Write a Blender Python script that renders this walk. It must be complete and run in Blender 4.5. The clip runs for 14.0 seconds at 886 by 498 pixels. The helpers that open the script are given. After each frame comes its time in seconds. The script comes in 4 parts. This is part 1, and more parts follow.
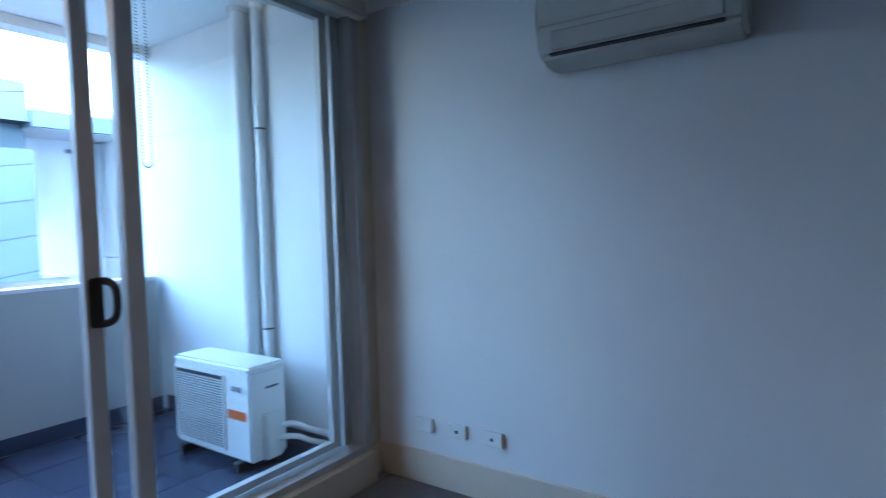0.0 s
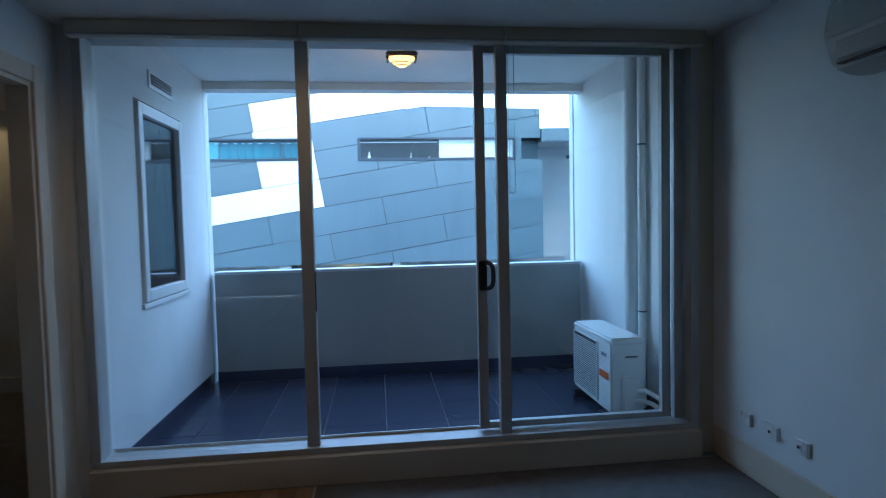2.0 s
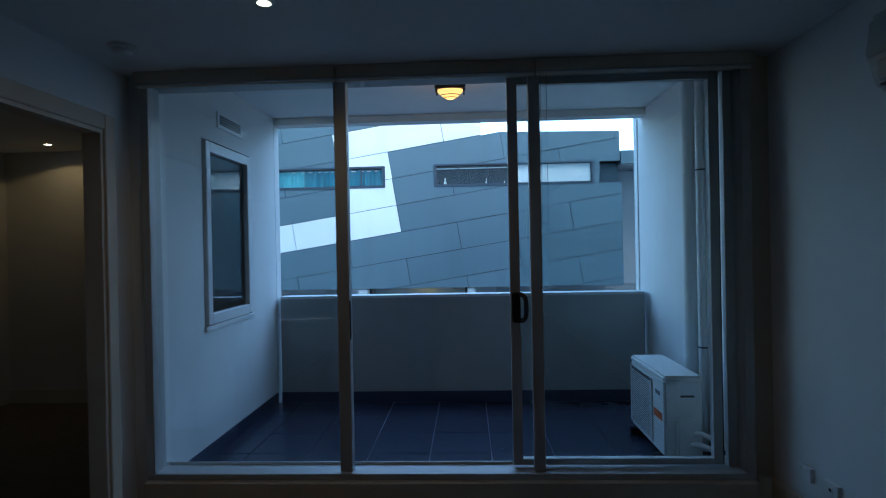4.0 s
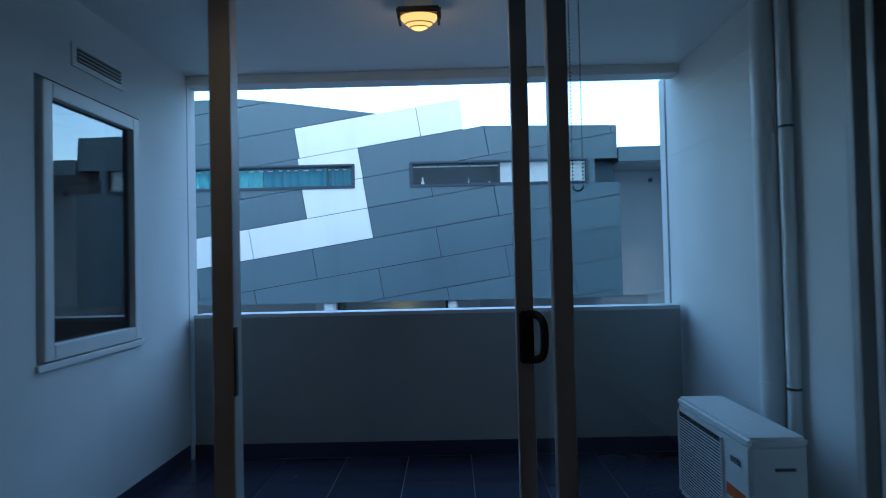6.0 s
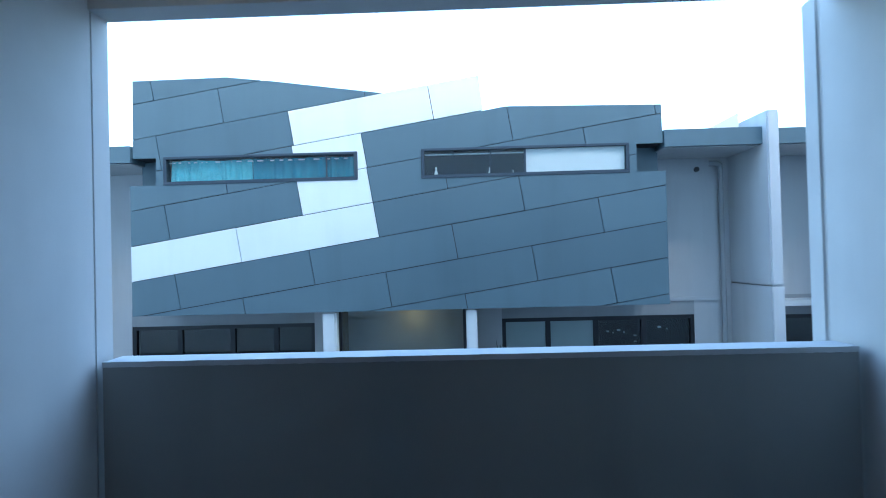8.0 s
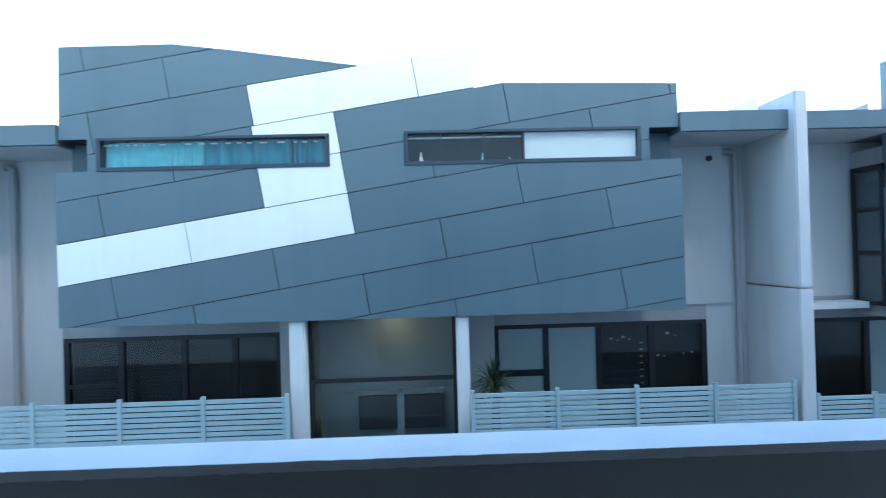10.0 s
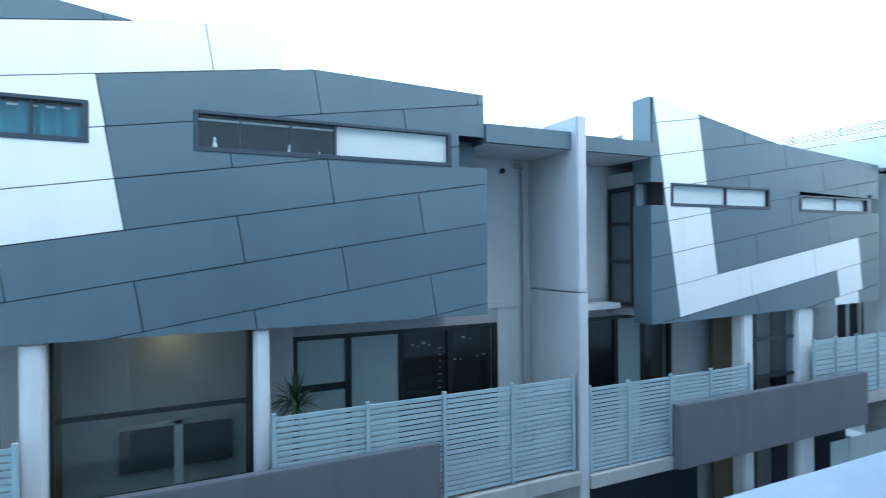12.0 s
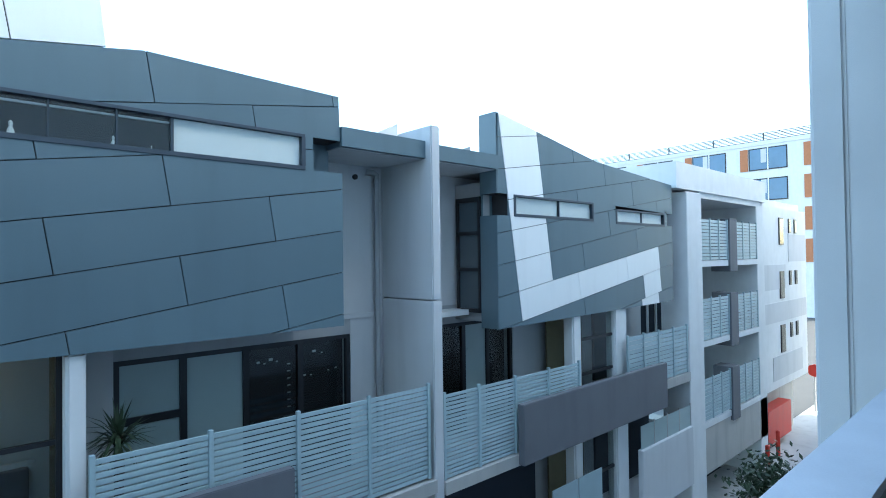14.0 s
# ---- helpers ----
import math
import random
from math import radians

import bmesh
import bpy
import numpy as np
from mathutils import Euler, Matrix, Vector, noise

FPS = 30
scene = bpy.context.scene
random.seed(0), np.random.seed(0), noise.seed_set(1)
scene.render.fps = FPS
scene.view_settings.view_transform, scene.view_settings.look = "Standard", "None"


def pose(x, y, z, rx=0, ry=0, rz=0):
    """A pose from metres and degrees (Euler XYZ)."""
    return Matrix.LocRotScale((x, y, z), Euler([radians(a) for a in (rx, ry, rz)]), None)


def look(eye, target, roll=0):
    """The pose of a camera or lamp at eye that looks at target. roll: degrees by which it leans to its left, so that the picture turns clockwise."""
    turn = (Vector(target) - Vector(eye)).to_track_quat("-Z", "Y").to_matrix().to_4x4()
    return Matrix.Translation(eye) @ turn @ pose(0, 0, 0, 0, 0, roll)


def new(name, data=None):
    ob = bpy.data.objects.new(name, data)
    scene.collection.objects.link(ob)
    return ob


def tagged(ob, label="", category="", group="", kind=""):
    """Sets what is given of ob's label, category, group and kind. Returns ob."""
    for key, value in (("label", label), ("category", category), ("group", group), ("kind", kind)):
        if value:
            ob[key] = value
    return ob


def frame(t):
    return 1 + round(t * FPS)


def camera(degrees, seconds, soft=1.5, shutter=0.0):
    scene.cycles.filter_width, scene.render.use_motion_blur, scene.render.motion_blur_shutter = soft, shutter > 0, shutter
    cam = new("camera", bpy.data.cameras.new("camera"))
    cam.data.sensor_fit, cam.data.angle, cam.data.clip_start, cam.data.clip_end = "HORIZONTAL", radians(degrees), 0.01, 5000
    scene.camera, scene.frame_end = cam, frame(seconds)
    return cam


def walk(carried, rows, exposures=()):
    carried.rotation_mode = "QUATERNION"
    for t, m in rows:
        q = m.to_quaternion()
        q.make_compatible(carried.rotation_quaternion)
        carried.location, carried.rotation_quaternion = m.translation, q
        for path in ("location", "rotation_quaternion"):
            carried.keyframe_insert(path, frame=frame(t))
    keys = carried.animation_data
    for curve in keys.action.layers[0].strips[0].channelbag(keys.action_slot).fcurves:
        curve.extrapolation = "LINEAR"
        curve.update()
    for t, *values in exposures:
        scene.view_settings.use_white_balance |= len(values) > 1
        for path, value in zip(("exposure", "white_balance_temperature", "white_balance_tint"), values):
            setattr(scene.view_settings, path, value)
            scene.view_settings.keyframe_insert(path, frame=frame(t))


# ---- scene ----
cam = camera(76.94, 14.0, soft=1.0, shutter=0.5)
PATH = [
    (0, (0.564, -2.062, 1.340), (2.217, -0.940, 1.249), -1.64),
    (0.5, (0.662, -2.303, 1.347), (1.969, -0.792, 1.256), -2.42),
    (1, (0.735, -2.581, 1.396), (1.545, -0.756, 1.295), -1.72),
    (1.5, (0.843, -2.867, 1.398), (1.232, -0.908, 1.305), -1.36),
    (2, (0.869, -3.161, 1.413), (1.100, -1.177, 1.318), -1.26),
    (2.5, (0.961, -3.320, 1.437), (1.040, -1.324, 1.343), -1.31),
    (3, (1.096, -3.388, 1.453), (1.016, -1.392, 1.358), -1.29),
    (3.2, (1.150, -3.395, 1.461), (1.043, -1.400, 1.382), -1.19),
    (5.5, (1.213, -2.204, 1.388), (1.183, -0.204, 1.427), -1.17),
    (6, (1.217, -1.847, 1.363), (1.194, 0.153, 1.400), -1.29),
    (6.5, (1.237, -1.407, 1.373), (1.218, 0.593, 1.404), -1.41),
    (7, (1.169, -1.040, 1.381), (1.117, 0.959, 1.409), -1.54),
    (7.5, (1.112, -0.751, 1.427), (1.062, 1.248, 1.455), -1.50),
    (9.8, (0.799, 0.707, 1.489), (0.804, 2.707, 1.501), -1.56),
    (10, (0.803, 0.784, 1.496), (0.857, 2.784, 1.508), -1.56),
    (10.5, (0.605, 0.931, 1.485), (0.836, 2.917, 1.501), -1.48),
    (11, (0.561, 0.970, 1.562), (1.083, 2.901, 1.568), -0.82),
    (11.5, (0.467, 1.200, 1.502), (1.164, 3.074, 1.513), -0.62),
    (12, (0.306, 1.488, 1.538), (1.172, 3.291, 1.543), -0.49),
    (12.5, (0.215, 1.650, 1.478), (1.311, 3.322, 1.504), -0.38),
    (13, (0.167, 1.863, 1.518), (1.451, 3.396, 1.542), -0.26),
    (13.5, (0.135, 1.872, 1.520), (1.486, 3.347, 1.552), -0.57),
    (14, (0.138, 1.883, 1.524), (1.498, 3.349, 1.557), -0.77),
]
EXPOSURE = [(0.0, 5.5, 5500, 5), (0.5, 5.25, 5450, 7), (1.0, 4.85, 5450, 3), (1.5, 4.52, 5640, 1), (2.0, 4.2, 5540, 0), (3.0, 3.6, 5440, -2), (5.5, 2.8, 5300, -3),
            (6.5, 2.95, 5400, -2), (7.5, 3.05, 5560, -2), (9.8, 3.08, 5940, -2), (12.0, 3.06, 6150, -2), (12.7, 3.05, 6180, -2), (13.3, 2.8, 6200, -2), (14.0, 2.75, 6200, -2)]
walk(cam, [(t, look(eye, target, roll)) for t, eye, target, roll in PATH], EXPOSURE)
# ---------- world, sun, exposure ----------
SUN_EL, SUN_AZ = 36.0, 152.0
world = bpy.data.worlds.new("sky")
scene.world = world
world.use_nodes = True
wn = world.node_tree.nodes
sky = wn.new("ShaderNodeTexSky")
sky.sky_type = "NISHITA"
sky.sun_disc = False
sky.sun_elevation = radians(SUN_EL)
sky.sun_rotation = radians(SUN_AZ)
sky.air_density = 1.0
sky.dust_density = 2.5
wn["Background"].inputs[1].default_value = 0.14
world.node_tree.links.new(sky.outputs[0], wn["Background"].inputs[0])
sun = new("sun", bpy.data.lights.new("sun", "SUN"))
sun.data.energy, sun.data.angle, sun.data.color = 2.2, radians(0.6), (1.0, 0.94, 0.86)
sun_from = Vector((math.sin(radians(SUN_AZ)) * math.cos(radians(SUN_EL)), math.cos(radians(SUN_AZ)) * math.cos(radians(SUN_EL)), math.sin(radians(SUN_EL))))
sun.matrix_world = look(sun_from * 60, (0, 0, 0))


# ---------- building helpers ----------
ORIGIN = {}


def box(bm, x0, x1, y0, y1, z0, z1, bevel=0.0, seg=1):
    """A box with optional rounded edges, added to bm."""
    vs = [bm.verts.new((x, y, z)) for x in (x0, x1) for y in (y0, y1) for z in (z0, z1)]
    fs = [bm.faces.new([vs[i] for i in q]) for q in ((0, 1, 3, 2), (4, 6, 7, 5), (0, 4, 5, 1), (2, 3, 7, 6), (0, 2, 6, 4), (1, 5, 7, 3))]
    if bevel:
        es = list({e for f in fs for e in f.edges})
        bmesh.ops.bevel(bm, geom=es, offset=bevel, segments=seg, affect="EDGES", clamp_overlap=True)
    return bm


def rod(bm, p, q, r, n=16, r2=None):
    """A round bar from p to q."""
    p, q = Vector(p), Vector(q)
    d = q - p
    m = Matrix.Translation((p + q) / 2) @ d.to_track_quat("Z", "Y").to_matrix().to_4x4()
    bmesh.ops.create_cone(bm, cap_ends=True, segments=n, radius1=r, radius2=r if r2 is None else r2, depth=d.length, matrix=m)
    return bm


def lathe(bm, profile, centre, n=32, axis=(0, 0, 1)):
    """A turned shape: profile of (radius, height) about an axis through centre."""
    m = Matrix.Translation(centre) @ Vector(axis).to_track_quat("Z", "Y").to_matrix().to_4x4()
    rings = []
    for r, h in profile:
        rings.append([bm.verts.new(m @ Vector((r * math.cos(a), r * math.sin(a), h))) for a in (2 * math.pi * i / n for i in range(n))])
    for a, b in zip(rings, rings[1:]):
        for i in range(n):
            bm.faces.new((a[i], a[(i + 1) % n], b[(i + 1) % n], b[i]))
    bm.faces.new(list(reversed(rings[0])))
    bm.faces.new(rings[-1])
    return bm


def prism(bm, pts, y0, y1):
    """A polygon of (x, z) drawn out from y0 (front) to y1."""
    a = [bm.verts.new((x, y0, z)) for x, z in pts]
    b = [bm.verts.new((x, y1, z)) for x, z in pts]
    n = len(pts)
    bm.faces.new(a)
    bm.faces.new(list(reversed(b)))
    for i in range(n):
        bm.faces.new((a[(i + 1) % n], a[i], b[i], b[(i + 1) % n]))
    return bm


def plan_prism(bm, pts, z0, z1):
    """A polygon of (x, y) drawn up from z0 to z1."""
    a = [bm.verts.new((x, y, z0)) for x, y in pts]
    b = [bm.verts.new((x, y, z1)) for x, y in pts]
    n = len(pts)
    bm.faces.new(list(reversed(a)))
    bm.faces.new(b)
    for i in range(n):
        bm.faces.new((a[i], a[(i + 1) % n], b[(i + 1) % n], b[i]))
    return bm


def tube(bm, pts, r, n=8):
    """A bent round tube through pts."""
    pts = [Vector(p) for p in pts]
    rings = []
    for i, p in enumerate(pts):
        d = (pts[min(i + 1, len(pts) - 1)] - pts[max(i - 1, 0)]).normalized()
        q = d.to_track_quat("Z", "Y").to_matrix()
        rings.append([bm.verts.new(p + q @ Vector((r * math.cos(a), r * math.sin(a), 0))) for a in (2 * math.pi * k / n for k in range(n))])
    for a, b in zip(rings, rings[1:]):
        for k in range(n):
            bm.faces.new((a[k], a[(k + 1) % n], b[(k + 1) % n], b[k]))
    bm.faces.new(list(reversed(rings[0])))
    bm.faces.new(rings[-1])
    return bm


def finish(bm, name, material, at=(0, 0, 0), smooth=False):
    bmesh.ops.recalc_face_normals(bm, faces=bm.faces)
    bmesh.ops.translate(bm, verts=bm.verts, vec=-Vector(at))
    me = bpy.data.meshes.new(name)
    bm.to_mesh(me)
    bm.free()
    if smooth:
        for p in me.polygons:
            p.use_smooth = True
        me.set_sharp_from_angle(angle=radians(35))
    me.materials.append(material)
    return me


def thing(name, at, label, category, group="", kind=""):
    """An Empty at a thing's base that carries its parts."""
    ob = new(name)
    ob.location = at
    ob.empty_display_size = 0.05
    ORIGIN[ob] = Vector(at)
    return tagged(ob, label, category, group, kind)


def part(name, bm, material, parent, label="", smooth=False, kind=""):
    """One mesh under a thing or a part; bm is in world metres."""
    at = ORIGIN[parent]
    ob = new(name, finish(bm, name, material, at, smooth))
    ob.parent = parent
    ORIGIN[ob] = at
    if label or kind:
        tagged(ob, label, kind=kind)
    return ob


def structure(name, bm, material, label, category, smooth=False):
    ob = new(name, finish(bm, name, material, (0, 0, 0), smooth))
    ORIGIN[ob] = Vector((0, 0, 0))
    return tagged(ob, label, category, kind="structure")


def single(name, bm, material, label, category, group="", at=(0, 0, 0), smooth=False):
    ob = new(name, finish(bm, name, material, at, smooth))
    ob.location = at
    ORIGIN[ob] = Vector(at)
    return tagged(ob, label, category, group)


def B(*a, **k):
    return box(bmesh.new(), *a, **k)


# ---------- materials ----------
def material(name, colour, rough=0.6, metal=0.0, var=0.08, scale=6.0, grain=120.0, bump=0.05, stain=0.0, per_object=0.0, spec=0.5, stretch=(1, 1, 1)):
    """Paint, stone or metal with broad mottling, fine grain, relief and stains with a shape of their own."""
    m = bpy.data.materials.new(name)
    m.use_nodes = True
    n, l = m.node_tree.nodes, m.node_tree.links
    b = n["Principled BSDF"]
    b.inputs["Roughness"].default_value = rough
    b.inputs["Metallic"].default_value = metal
    b.inputs["Specular IOR Level"].default_value = spec
    co = n.new("ShaderNodeTexCoord")
    geo = n.new("ShaderNodeNewGeometry")
    mp = n.new("ShaderNodeMapping")
    mp.inputs["Scale"].default_value = stretch
    l.new(geo.outputs["Position"], mp.inputs["Vector"])
    big = n.new("ShaderNodeTexNoise")
    big.inputs["Scale"].default_value = scale
    big.inputs["Detail"].default_value = 5
    fine = n.new("ShaderNodeTexNoise")
    fine.inputs["Scale"].default_value = grain
    fine.inputs["Detail"].default_value = 3
    for t in (big, fine):
        l.new(mp.outputs[0], t.inputs["Vector"])
    mixn = n.new("ShaderNodeMath")
    mixn.operation = "MULTIPLY_ADD"
    l.new(fine.outputs[0], mixn.inputs[0])
    mixn.inputs[1].default_value = 0.35
    l.new(big.outputs[0], mixn.inputs[2])
    ramp = n.new("ShaderNodeMapRange")
    ramp.inputs["From Min"].default_value, ramp.inputs["From Max"].default_value = 0.35, 1.0
    ramp.inputs["To Min"].default_value, ramp.inputs["To Max"].default_value = 1 - var, 1 + var
    l.new(mixn.outputs[0], ramp.inputs[0])
    value = ramp.outputs[0]
    if per_object:
        info = n.new("ShaderNodeObjectInfo")
        r2 = n.new("ShaderNodeMapRange")
        r2.inputs["To Min"].default_value, r2.inputs["To Max"].default_value = 1 - per_object, 1 + per_object
        l.new(info.outputs["Random"], r2.inputs[0])
        mu = n.new("ShaderNodeMath")
        mu.operation = "MULTIPLY"
        l.new(value, mu.inputs[0]), l.new(r2.outputs[0], mu.inputs[1])
        value = mu.outputs[0]
    if stain:
        st = n.new("ShaderNodeTexNoise")
        st.inputs["Scale"].default_value = 1.0
        st.inputs["Detail"].default_value = 6
        ms = n.new("ShaderNodeMapping")
        ms.inputs["Scale"].default_value = (3.2, 3.2, 0.35)
        l.new(geo.outputs["Position"], ms.inputs["Vector"]), l.new(ms.outputs[0], st.inputs["Vector"])
        rs = n.new("ShaderNodeMapRange")
        rs.inputs["From Min"].default_value, rs.inputs["From Max"].default_value = 0.5, 0.75
        rs.inputs["To Min"].default_value, rs.inputs["To Max"].default_value = 1.0, 1 - stain
        l.new(st.outputs[0], rs.inputs[0])
        mu = n.new("ShaderNodeMath")
        mu.operation = "MULTIPLY"
        l.new(value, mu.inputs[0]), l.new(rs.outputs[0], mu.inputs[1])
        value = mu.outputs[0]
    sc = n.new("ShaderNodeVectorMath")
    sc.operation = "SCALE"
    sc.inputs[0].default_value = colour
    l.new(value, sc.inputs["Scale"])
    l.new(sc.outputs[0], b.inputs["Base Color"])
    rr = n.new("ShaderNodeMapRange")
    rr.inputs["To Min"].default_value, rr.inputs["To Max"].default_value = max(rough - 0.05, 0.02), min(rough + 0.05, 1)
    l.new(big.outputs[0], rr.inputs[0]), l.new(rr.outputs[0], b.inputs["Roughness"])
    if bump:
        bp = n.new("ShaderNodeBump")
        bp.inputs["Strength"].default_value = bump
        bp.inputs["Distance"].default_value = 0.01
        l.new(mixn.outputs[0], bp.inputs["Height"]), l.new(bp.outputs[0], b.inputs["Normal"])
    return m


def glass(name, tint=(0.95, 0.97, 0.97), rough=0.0, gloss=1.0):
    """A thin pane: see-through, with the mirror gloss of glass at its angle."""
    m = bpy.data.materials.new(name)
    m.use_nodes = True
    n, l = m.node_tree.nodes, m.node_tree.links
    n.remove(n["Principled BSDF"])
    tr, gl, mx, lw = n.new("ShaderNodeBsdfTransparent"), n.new("ShaderNodeBsdfGlossy"), n.new("ShaderNodeMixShader"), n.new("ShaderNodeLayerWeight")
    tr.inputs[0].default_value = (*tint, 1)
    gl.inputs["Roughness"].default_value = rough
    lw.inputs[0].default_value = 0.5
    po, ma = n.new("ShaderNodeMath"), n.new("ShaderNodeMath")
    po.operation, ma.operation = "POWER", "MULTIPLY_ADD"
    po.inputs[1].default_value = 5.0
    ma.inputs[1].default_value, ma.inputs[2].default_value = 0.9, 0.04 * gloss
    l.new(lw.outputs["Facing"], po.inputs[0]), l.new(po.outputs[0], ma.inputs[0]), l.new(ma.outputs[0], mx.inputs[0])
    l.new(tr.outputs[0], mx.inputs[1]), l.new(gl.outputs[0], mx.inputs[2])
    l.new(mx.outputs[0], n["Material Output"].inputs[0])
    return m


def glow(name, colour, strength):
    m = bpy.data.materials.new(name)
    m.use_nodes = True
    b = m.node_tree.nodes["Principled BSDF"]
    b.inputs["Base Color"].default_value = (*colour, 1)
    b.inputs["Emission Color"].default_value = (*colour, 1)
    b.inputs["Emission Strength"].default_value = strength
    return m


wall_paint = material("wall_paint", (0.74, 0.74, 0.73), 0.55, var=0.03, scale=2.5, grain=300, bump=0.03)
ceiling_paint = material("ceiling_paint", (0.76, 0.76, 0.75), 0.75, var=0.03, grain=300, bump=0.02)
trim_paint = material("trim_paint", (0.72, 0.70, 0.66), 0.35, var=0.03, grain=200, bump=0.02)
render_white = material("render_white", (0.68, 0.69, 0.69), 0.8, var=0.06, scale=3, grain=260, bump=0.25, stain=0.06)
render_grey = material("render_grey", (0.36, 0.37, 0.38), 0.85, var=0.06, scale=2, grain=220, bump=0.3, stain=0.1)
render_pale = material("render_pale", (0.55, 0.56, 0.57), 0.85, var=0.05, scale=1.5, grain=200, bump=0.25, stain=0.1)
render_dark = material("render_dark", (0.13, 0.135, 0.15), 0.8, var=0.08, scale=1.5, grain=200, bump=0.25, stain=0.12)
parapet_grey = material("parapet_grey", (0.36, 0.37, 0.365), 0.85, var=0.06, scale=2, grain=240, bump=0.25, stain=0.08)
parapet_cap = material("parapet_cap", (0.66, 0.68, 0.70), 0.7, var=0.08, scale=4, grain=150, bump=0.5, stain=0.1)
panel_grey = material("panel_grey", (0.103, 0.153, 0.181), 0.34, var=0.05, scale=0.8, grain=60, bump=0.02, stain=0.08, per_object=0.05)
panel_white = material("panel_white", (0.78, 0.80, 0.80), 0.4, var=0.03, scale=0.8, grain=60, bump=0.02, stain=0.05, per_object=0.02)
joint_dark = material("joint_dark", (0.03, 0.03, 0.033), 0.8, bump=0)
alu_dark = material("alu_dark", (0.019, 0.020, 0.024), 0.4, metal=0.2, var=0.1, bump=0.02)
alu_grey = material("alu_grey", (0.46, 0.45, 0.44), 0.45, metal=0.1, var=0.05, grain=200, bump=0.02)
alu_white = material("alu_white", (0.72, 0.73, 0.73), 0.4, var=0.03, bump=0.01)
slat_paint = material("slat_paint", (0.34, 0.44, 0.47), 0.45, var=0.06, scale=3, bump=0.03, stain=0.08, per_object=0.06)
# dark tile; the blue of reflected sky is mixed into its colour
tile_sky_tint = material("tile_sky_tint", (0.036, 0.046, 0.082), 0.26, var=0.05, scale=0.8, grain=60, bump=0.015, per_object=0.10)
grout = material("grout", (0.26, 0.27, 0.30), 0.9, var=0.1, bump=0.1)
plastic_white = material("plastic_white", (0.74, 0.75, 0.73), 0.4, var=0.03, bump=0.01)
# white plastic darkened to hold the shade of a downward face
plastic_white_shaded = material("plastic_white_shaded", (0.50, 0.51, 0.46), 0.3, var=0.03, bump=0.01)
plastic_dark = material("plastic_dark", (0.02, 0.02, 0.022), 0.35, var=0.1, bump=0.02)
carpet = material("carpet", (0.17, 0.155, 0.145), 0.95, var=0.2, scale=12, grain=900, bump=0.6)
timber = material("timber", (0.30, 0.17, 0.085), 0.35, var=0.25, scale=3, grain=60, bump=0.05, stretch=(8, 0.7, 1), per_object=0.18)
asphalt = material("asphalt", (0.06, 0.06, 0.062), 0.9, var=0.15, scale=1, grain=80, bump=0.4)
concrete = material("concrete", (0.42, 0.41, 0.39), 0.9, var=0.1, scale=1, grain=80, bump=0.3, stain=0.15)
pane = glass("pane")
pane_tinted = glass("pane_tinted", (0.55, 0.6, 0.62), gloss=4.5)
pane_dark = glass("pane_dark", (0.8, 0.84, 0.84), gloss=0.9)

frosted = material("frosted_glass", (0.34, 0.42, 0.42), 0.3, var=0.04, scale=2, bump=0.01)
# near-black colours that hold the shade of unlit rooms
unlit_room_navy = material("unlit_room_navy", (0.022, 0.031, 0.045), 0.9, var=0.03, scale=0.6, grain=3, bump=0)
unlit_room_brown = material("unlit_room_brown", (0.020, 0.015, 0.015), 0.9, var=0.1, scale=0.6, grain=3, bump=0)
alu_slate = material("alu_slate", (0.04, 0.055, 0.075), 0.4, metal=0.1, var=0.06, grain=20, bump=0)
curtain_light = material("curtain_light", (0.13, 0.45, 0.50), 0.85, var=0.3, scale=7, grain=60, bump=0.2)
tower_glass = material("tower_glass", (0.10, 0.19, 0.30), 0.12, var=0.15, scale=0.4, grain=2, bump=0)
# cream paint whose tone also holds warm lamp light and shade
warm_lit_cream = material("warm_lit_cream", (0.60, 0.51, 0.40), 0.5, var=0.04, scale=3, grain=200, bump=0.03)
# ochre that carries the dim warm stair light in its colour
dim_lit_ochre = material("dim_lit_ochre", (0.17, 0.145, 0.085), 0.9, var=0.1, scale=2, bump=0)
curtain_teal = material("curtain_teal", (0.028, 0.20, 0.27), 0.85, var=0.25, scale=9, grain=200, bump=0.2)
blind_white = material("blind_white", (0.74, 0.75, 0.74), 0.8, var=0.04, bump=0.02)
blind_cream = material("blind_cream", (0.58, 0.52, 0.42), 0.8, var=0.04, grain=500, bump=0.05)
leaf_green = material("leaf_green", (0.035, 0.06, 0.03), 0.5, var=0.3, scale=20, bump=0.05)
bark = material("bark", (0.08, 0.06, 0.045), 0.9, var=0.3, scale=30, bump=0.4)
orange_paint = material("orange_paint", (0.62, 0.13, 0.03), 0.5, var=0.05, bump=0.01)
ink_dark = material("ink_dark", (0.02, 0.03, 0.06), 0.6, var=0.05, bump=0)
red_paint = material("red_paint", (0.55, 0.035, 0.02), 0.45, var=0.08, bump=0.03, stain=0.1)
brick_orange = material("brick_orange", (0.42, 0.17, 0.08), 0.8, var=0.12, scale=4, bump=0.2)
lamp_glow = glow("lamp_glow", (1.0, 0.48, 0.14), 0.20)
spot_glow = glow("spot_glow", (1.0, 0.85, 0.6), 0.8)
entry_glow = glow("entry_glow", (1.0, 0.72, 0.25), 0.3)


